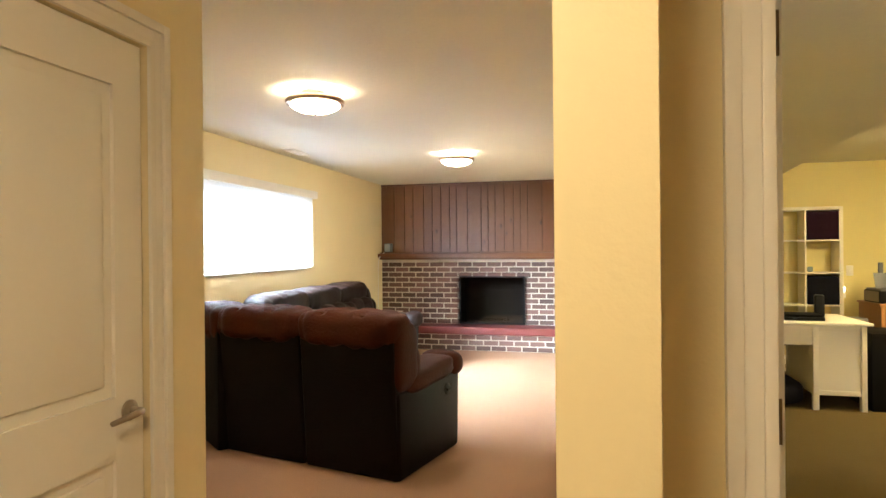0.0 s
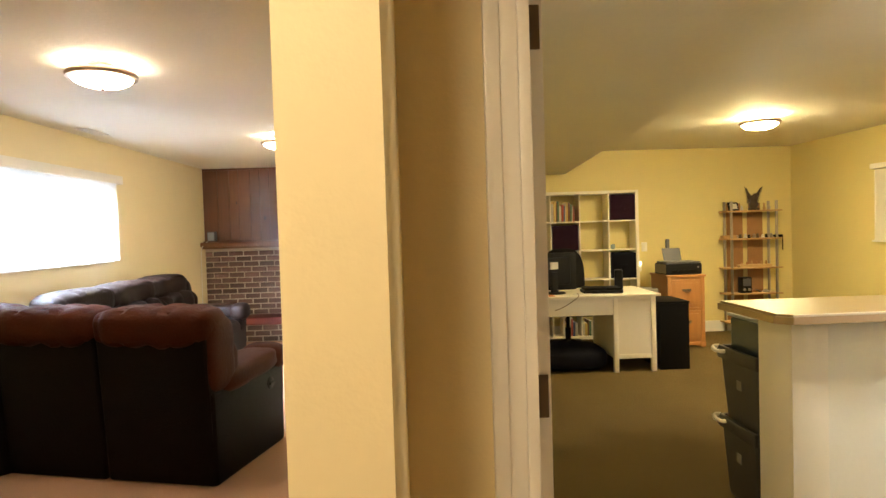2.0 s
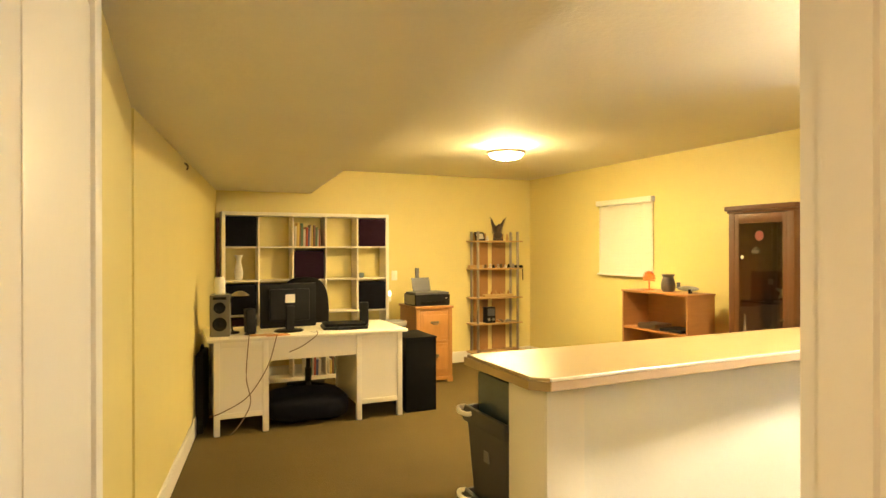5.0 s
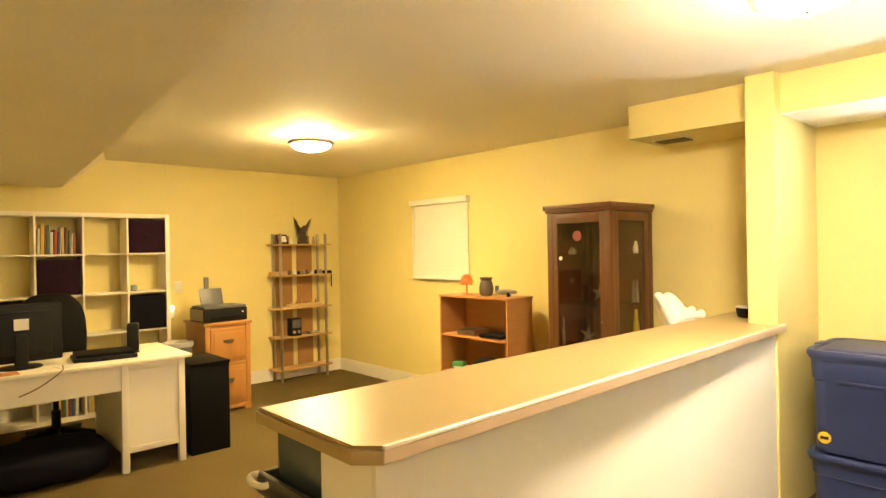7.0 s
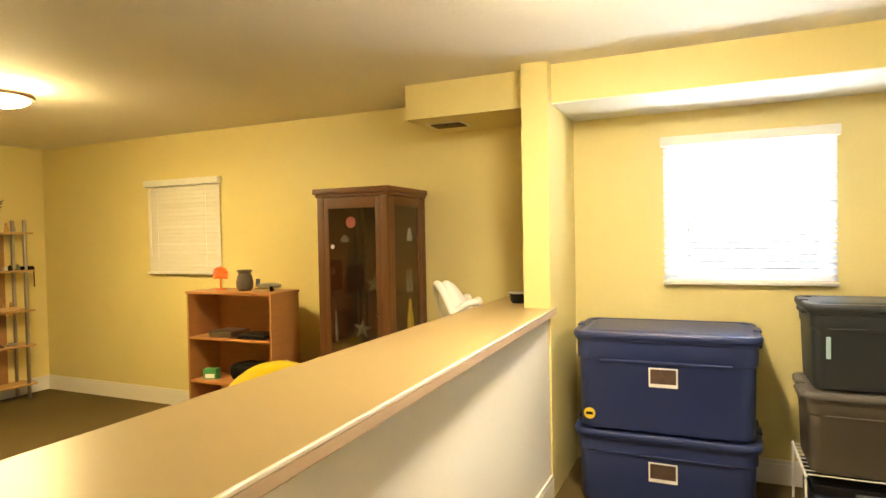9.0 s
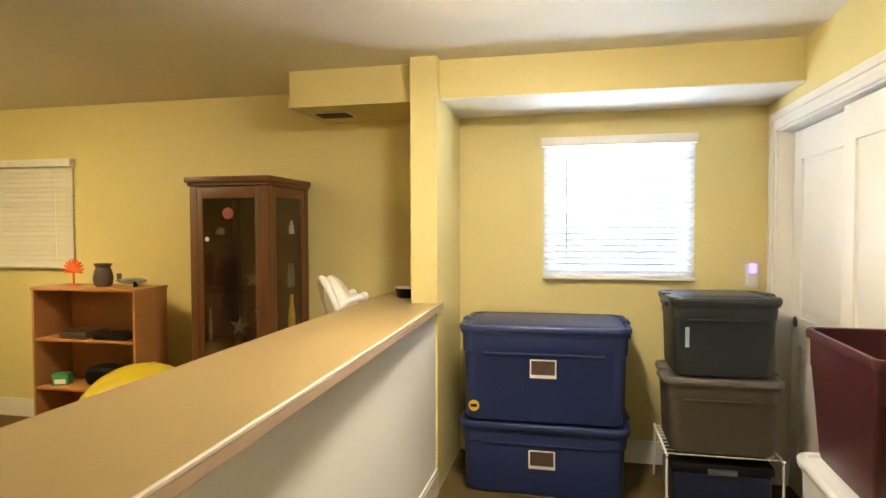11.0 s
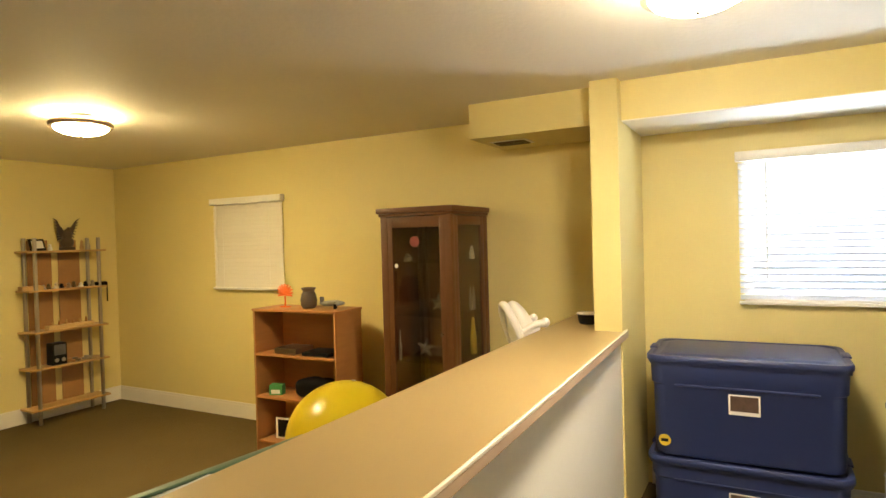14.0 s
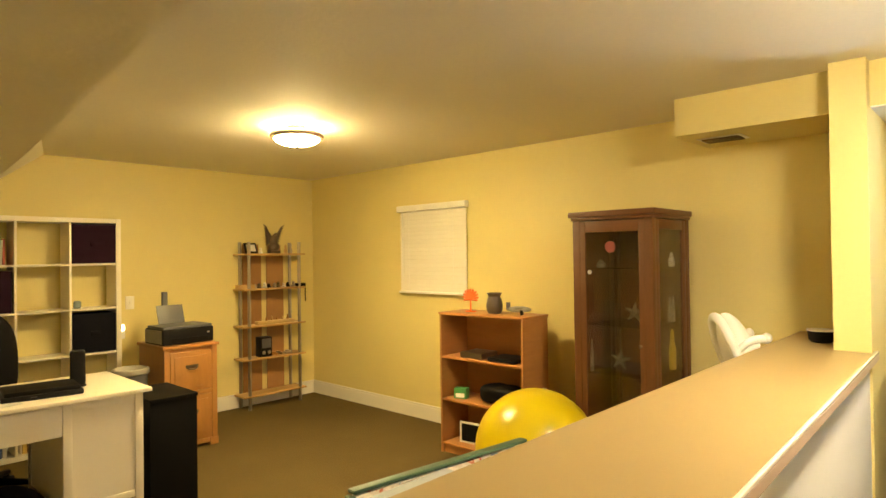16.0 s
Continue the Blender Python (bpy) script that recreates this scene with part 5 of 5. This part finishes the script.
part("bowl", lathe([(0.045, 0.0), (0.055, 0.01), (0.062, 0.055), (0.064, 0.058), (0.056, 0.05), (0.04, 0.012)], 24), BLACK_PLASTIC, bw)
part("rim", lathe([(0.0615, 0.056), (0.066, 0.058), (0.066, 0.063), (0.060, 0.064), (0.058, 0.058)], 24), PAPER, bw)
v = thing("duct_vent", pose(4.74, 3.46, 2.15), "brown slotted vent under the boxed duct", "air vent")
part("vent_frame", boxes((-0.085, 0.085, -0.12, 0.12, -0.006, -0.001), bevel=0.002), TRIM, v)
# Flat black plate stands for the shade inside the vent.
part("black_shade_plate", boxes((-0.065, 0.065, -0.10, 0.10, -0.0075, -0.0062)), BLACK_MATT, v)
for i in range(5):
    part("louvre", boxes((-0.056 + i * 0.026, -0.046 + i * 0.026, -0.10, 0.10, -0.013, -0.008)), BRONZE, v)

# printed panel standing behind the half wall
pm = thing("printed_panel", pose(2.40, 3.425, 0, -3.5, 0, -7), "green-framed panel with a colourful floral print", "panel")
GREEN_FRAME = shader("dark_green_frame", (0.05, 0.10, 0.055), 0.5)
part("frame", boxes((-0.34, 0.34, 0.0, 0.035, 0.0, 0.03), (-0.33, 0.33, 0.0, 0.035, 0.880, 0.892), (-0.34, -0.322, 0.0, 0.035, 0.03, 0.876), (0.322, 0.34, 0.0, 0.035, 0.03, 0.876), bevel=0.006), GREEN_FRAME, pm)


def print_cloth():
    m = bpy.data.materials.new("floral_print_cloth")
    m.use_nodes = True
    nt = m.node_tree
    n = nt.nodes.new("ShaderNodeTexNoise")
    n.inputs["Scale"].default_value, n.inputs["Detail"].default_value = 14.0, 3.0
    co = nt.nodes.new("ShaderNodeTexCoord")
    nt.links.new(co.outputs["Object"], n.inputs["Vector"])
    r = nt.nodes.new("ShaderNodeValToRGB")
    r.color_ramp.interpolation = "CONSTANT"
    el = r.color_ramp.elements
    el[0].position, el[0].color = 0.0, (0.25, 0.32, 0.42, 1)
    el[1].position, el[1].color = 0.42, (0.70, 0.64, 0.54, 1)
    for at, c_ in ((0.53, (0.62, 0.55, 0.45, 1)), (0.58, (0.50, 0.16, 0.10, 1)), (0.64, (0.66, 0.58, 0.46, 1)), (0.70, (0.25, 0.33, 0.20, 1))):
        e = el.new(at)
        e.color = c_
    nt.links.new(n.outputs["Fac"], r.inputs[0])
    nt.links.new(r.outputs[0], nt.nodes["Principled BSDF"].inputs["Base Color"])
    nt.nodes["Principled BSDF"].inputs["Roughness"].default_value = 0.8
    return m


part("cloth", boxes((-0.322, 0.322, 0.002, 0.024, 0.03, 0.876)), print_cloth(), pm, "colourful floral print cloth")


# ---- storage totes ----
def rounded_loft(rows, bm=None, cap_low=True, cap_high=True, n=5):
    """Joins rounded rectangles (width, depth, corner radius, height) one above another."""
    bm = bm or bmesh.new()
    rings = []
    for w, d, r, z in rows:
        ring = []
        for q, (sx, sy) in enumerate(((1, 1), (-1, 1), (-1, -1), (1, -1))):
            for i in range(n + 1):
                a = math.pi / 2 * (q + i / n)
                ring.append(bm.verts.new((sx * (w / 2 - r) + r * math.cos(a), sy * (d / 2 - r) + r * math.sin(a), z)))
        rings.append(ring)
    m = len(rings[0])
    for a, b in zip(rings, rings[1:]):
        for i in range(m):
            bm.faces.new((a[i], a[(i + 1) % m], b[(i + 1) % m], b[i]))
    if cap_low:
        bm.faces.new(list(reversed(rings[0])))
    if cap_high:
        bm.faces.new(rings[-1])
    return bm


def tote(name, m, w, d, h, body, lid, label, group, handle=True, taper=0.06):
    """A tapered plastic tote with rounded corners: w along x, d along y, with a stepped band, rim and a lipped lid."""
    t = thing(name, m, label, "storage tote", group)
    k, r = 1 - taper, min(w, d) * 0.13
    top = h - 0.014 if lid else h
    rows = [(w * k - 0.03, d * k - 0.03, r, 0.0), (w * k - 0.008, d * k - 0.008, r, 0.008), (w * k, d * k, r, 0.025),
            (w * 0.972, d * 0.972, r, h * 0.70), (w * 0.99, d * 0.99, r, h * 0.715), (w, d, r, top - 0.035),
            (w + 0.018, d + 0.018, r, top - 0.033), (w + 0.022, d + 0.022, r, top - 0.018), (w + 0.018, d + 0.018, r, top - 0.002), (w + 0.008, d + 0.008, r, top)]
    if not lid:
        rows += [(w - 0.014, d - 0.014, r, top - 0.003), (w - 0.02, d - 0.02, r, h * 0.70), (w * k - 0.02, d * k - 0.02, r, 0.03)]
    part("tub", rounded_loft(rows), body, t)
    part("rib", boxes((-w * 0.36, w * 0.36, -d / 2 - 0.003, -d / 2 + 0.02, h * 0.695, h * 0.72), bevel=0.006), body, t)
    if lid:
        rows = [(w + 0.030, d + 0.030, r + 0.012, top - 0.022), (w + 0.036, d + 0.036, r + 0.014, top - 0.016), (w + 0.036, d + 0.036, r + 0.014, top + 0.002),
                (w + 0.026, d + 0.026, r + 0.010, top + 0.010), (w - 0.020, d - 0.020, r, top + 0.010), (w - 0.034, d - 0.034, r, top + 0.003),
                (w - 0.075, d - 0.075, r * 0.8, top + 0.003), (w - 0.095, d - 0.095, r * 0.8, top + 0.011), (w - 0.115, d - 0.115, r * 0.7, h)]
        part("lid", rounded_loft(rows), lid, t)
    if handle:
        for sx in (-1, 1):
            part("handle", boxes(sorted((sx * (w / 2 - 0.01), sx * (w / 2 + 0.022))) + [-d * 0.20, d * 0.20, h * 0.84, h * 0.905], bevel=0.012, seg=3), body, t)
            part("latch", boxes(sorted((sx * (w / 2 - 0.015), sx * (w / 2 + 0.024))) + [-d * 0.11, d * 0.11, top + 0.004, top + 0.016], bevel=0.005), lid or body, t)
    return t


STICKER_BROWN = shader("brown_picture_print", (0.085, 0.05, 0.035), 0.5, var=0.8, scale=(22, 90))
for i, z in enumerate((0.0, 0.3955)):
    t = tote("blue_tote", pose(4.685, 2.167, z, 0, 0, -90 + (0.8 if i else -0.5)), 0.885, 0.54, 0.525 if i else 0.395, BIN_BLUE, BIN_BLUE, "large navy blue lidded plastic tote", "blue totes", taper=0.04)
    hh = 0.295 if i else 0.20
    part("paper_label", boxes((-0.070, 0.070, -0.2640, -0.2605, hh - 0.05, hh + 0.05)), PAPER, t, "white product label")
    part("label_print", boxes((-0.062, 0.062, -0.2650, -0.2641, hh - 0.032, hh + 0.043)), STICKER_BROWN, t, "brown picture on the label")
    if i:
        part("round_sticker", lathe([(0.030, 0), (0.030, 0.0012), (0.021, 0.0014)], 24), YELLOW_LABEL, t, "round yellow sticker").matrix_local = pose(-0.372, -0.2602, 0.080, 90, 0, 0)
        part("sticker_mark", boxes((-0.390, -0.354, -0.2626, -0.2614, 0.072, 0.088), bevel=0.0004), BLACK_PLASTIC, t)

rk = thing("wire_rack", pose(4.62, 1.272, 0), "white coated wire rack under the totes", "wire rack")
for y in (-0.27, 0.27):
    part("end_hoop", wire([(-0.24, y, 0.0), (-0.23, y, 0.27), (-0.21, y, 0.292), (0.21, y, 0.292), (0.23, y, 0.27), (0.24, y, 0.0)], 0.006), WHITE_PLASTIC, rk)
for k in range(9):
    part("cross_wire", tube(bmesh.new(), (-0.22 + k * 0.055, -0.285, 0.296), (-0.22 + k * 0.055, 0.285, 0.296), 0.003, n=8), WHITE_PLASTIC, rk)
lo = thing("dark_blue_case", pose(4.62, 1.272, 0), "dark blue lidded case below the wire rack", "storage tote")
part("tub", boxes((-0.19, 0.19, -0.235, 0.235, 0, 0.20), bevel=0.02, seg=3), shader("dark_blue_case_plastic", (0.012, 0.018, 0.05), 0.4), lo)
part("lid", boxes((-0.20, 0.20, -0.245, 0.245, 0.2005, 0.245), bevel=0.012), BLACK_PLASTIC, lo)
part("latch", boxes((-0.212, -0.2, -0.07, 0.07, 0.195, 0.225), bevel=0.003), GREY_PLASTIC, lo)
tote("taupe_tote", pose(4.60, 1.272, 0.3, 0, 0, -90), 0.53, 0.42, 0.39, BIN_TAUPE, BIN_TAUPE_LID, "taupe grey lidded plastic tote", "grey totes")
t = tote("charcoal_tote", pose(4.60, 1.272, 0.6905, 0, 0, -88.5), 0.50, 0.40, 0.405, BIN_DARK, BIN_DARK, "dark charcoal lidded plastic tote", "grey totes")
part("side_label", boxes((-0.190, -0.172, -0.1995, -0.1915, 0.15, 0.25)), shader("pale_blue_label", (0.30, 0.45, 0.50), 0.5), t, "pale blue label")
tote("white_tote", pose(3.26, 1.075, 0.0, 0, 0, -1), 0.60, 0.28, 0.635, BIN_CLEAR, BIN_CLEAR, "milky white lidded plastic tote", "white totes", False)
tote("maroon_tote", pose(3.285, 1.07, 0.6355, 0, 0, -2), 0.56, 0.26, 0.45, BIN_RED, None, "dark maroon open plastic tote", "maroon totes", False, 0.16)

nl = thing("night_light", pose(WX - 0.0005, 0.99, 1.165), "small plug-in night light glowing violet", "night light")
part("plug", boxes((-0.030, 0.0, -0.026, 0.026, -0.06, 0.01), bevel=0.005), WHITE_PLASTIC, nl)
part("wall_plate", boxes((-0.005, 0.0, -0.036, 0.036, -0.075, 0.06), bevel=0.002), WHITE_PLASTIC, nl)
bm = boxes((-0.045, -0.012, -0.018, 0.018, 0.0105, 0.065), bevel=0.008)
part("glow_cap", bm, glow("violet_glow", (0.25, 0.12, 1.0), 1.6), nl, "violet glowing cap")

# bins stacked at the end of the half wall, under the ledge
z0 = 0.0
for i, h in enumerate((0.42, 0.41)):
    rb = thing("recycling_bin", pose(2.02, 3.192, z0, 0, 0, 1.0 if i else -0.6), "grey tapered recycling bin with a pale loop handle, stacked", "recycling bin", "stacked bins")
    bm = bmesh.new()
    box(bm, -0.222, 0.222, -0.168, 0.168, 0.0, h - 0.05, 0.03, 3)
    for v in bm.verts:
        f = 0.88 + 0.12 * v.co.z / (h - 0.05)
        v.co.x, v.co.y = v.co.x * f, v.co.y * f
    part("tub", bm, BIN_GREY, rb)
    part("rim", boxes((-0.234, -0.212, -0.176, 0.176, h - 0.065, h), (0.212, 0.234, -0.176, 0.176, h - 0.065, h), (-0.212, 0.212, -0.176, -0.156, h - 0.065, h), (-0.212, 0.212, 0.156, 0.176, h - 0.065, h), bevel=0.008), BIN_GREY, rb, "rolled grey rim")
    part("loop_handle", wire([(-0.226, 0.165, h - 0.006), (-0.248, 0.180, h - 0.012), (-0.257, 0.155, h - 0.022), (-0.248, 0.110, h - 0.024), (-0.230, 0.095, h - 0.020)], 0.010, 10), WHITE_PLASTIC, rb, "pale looped handle")
    part("mark", boxes((-0.2165, -0.2085, -0.02, 0.02, h * 0.52, h * 0.63)), shader("faded_mark", (0.20, 0.19, 0.18), 0.5), rb, "faded recycling mark")
    z0 += h - 0.0495
tp = thing("clear_box", pose(2.035, 3.192, z0), "bluish translucent plastic box nested in the top bin", "storage box")
part("tub", boxes((-0.195, 0.195, -0.145, 0.145, 0, 0.20), bevel=0.02, seg=3), shader("teal_translucent_plastic", (0.045, 0.065, 0.075), 0.25, var=0.25, scale=(6, 40)), tp)
part("lid", boxes((-0.205, 0.205, -0.155, 0.155, 0.2005, 0.218), bevel=0.006), shader("pale_blue_lid", (0.35, 0.38, 0.40), 0.4), tp)

# small hook on the wall above the desk
hk = thing("wall_hook", pose(0.72, 5.62, 2.02, 0, 0, -8.5), "small dark hook on the wall", "hook")
part("hook", wire([(-0.005, 0, 0.03), (0.02, 0, 0.02), (0.03, 0, 0.0), (0.022, 0, -0.02)], 0.006), BRONZE, hk)

# ---- bricks of the fireplace ----
brick_me = mesh_of("brick", boxes((-0.096, 0.096, -0.012, 0.0, -0.029, 0.029), bevel=0.004, seg=1), BRICK)
half_me = mesh_of("brick", boxes((-0.044, 0.044, -0.012, 0.0, -0.029, 0.029), bevel=0.004, seg=1), BRICK)


def brick_field(x0, x1, z0, rows, y, hole=None):
    for r in range(rows):
        z = z0 + 0.036 + r * 0.0745
        x = x0 + 0.10 + (0.0 if r % 2 == 0 else -0.105)
        while x < x1 + 0.06:
            lo_, hi_ = max(x - 0.098, x0 + 0.002), min(x + 0.098, x1)
            if hole and hole[2] < z < hole[3] and hi_ > hole[0] and lo_ < hole[1]:
                if lo_ < hole[0] - 0.06:
                    hi_ = hole[0]
                elif hi_ > hole[1] + 0.06:
                    lo_ = hole[1]
                else:
                    x += 0.21
                    continue
            if hi_ - lo_ > 0.05:
                full = hi_ - lo_ > 0.15
                b = new("brick", brick_me if full else half_me)
                b.parent = fp
                b.matrix_local = pose((lo_ + hi_) / 2, y + random.uniform(-0.002, 0.002), z, 0, random.uniform(-0.3, 0.3), 0) @ Matrix.Diagonal(((hi_ - lo_) / (0.196 if full else 0.09), 1, 1, 1))
            x += 0.21


brick_field(FX, 0.12, 0.325, 12, FY, (-1.59, -0.645, 0.2, 1.03))
brick_field(FX, 0.12, 0.0, 3, 8.41)
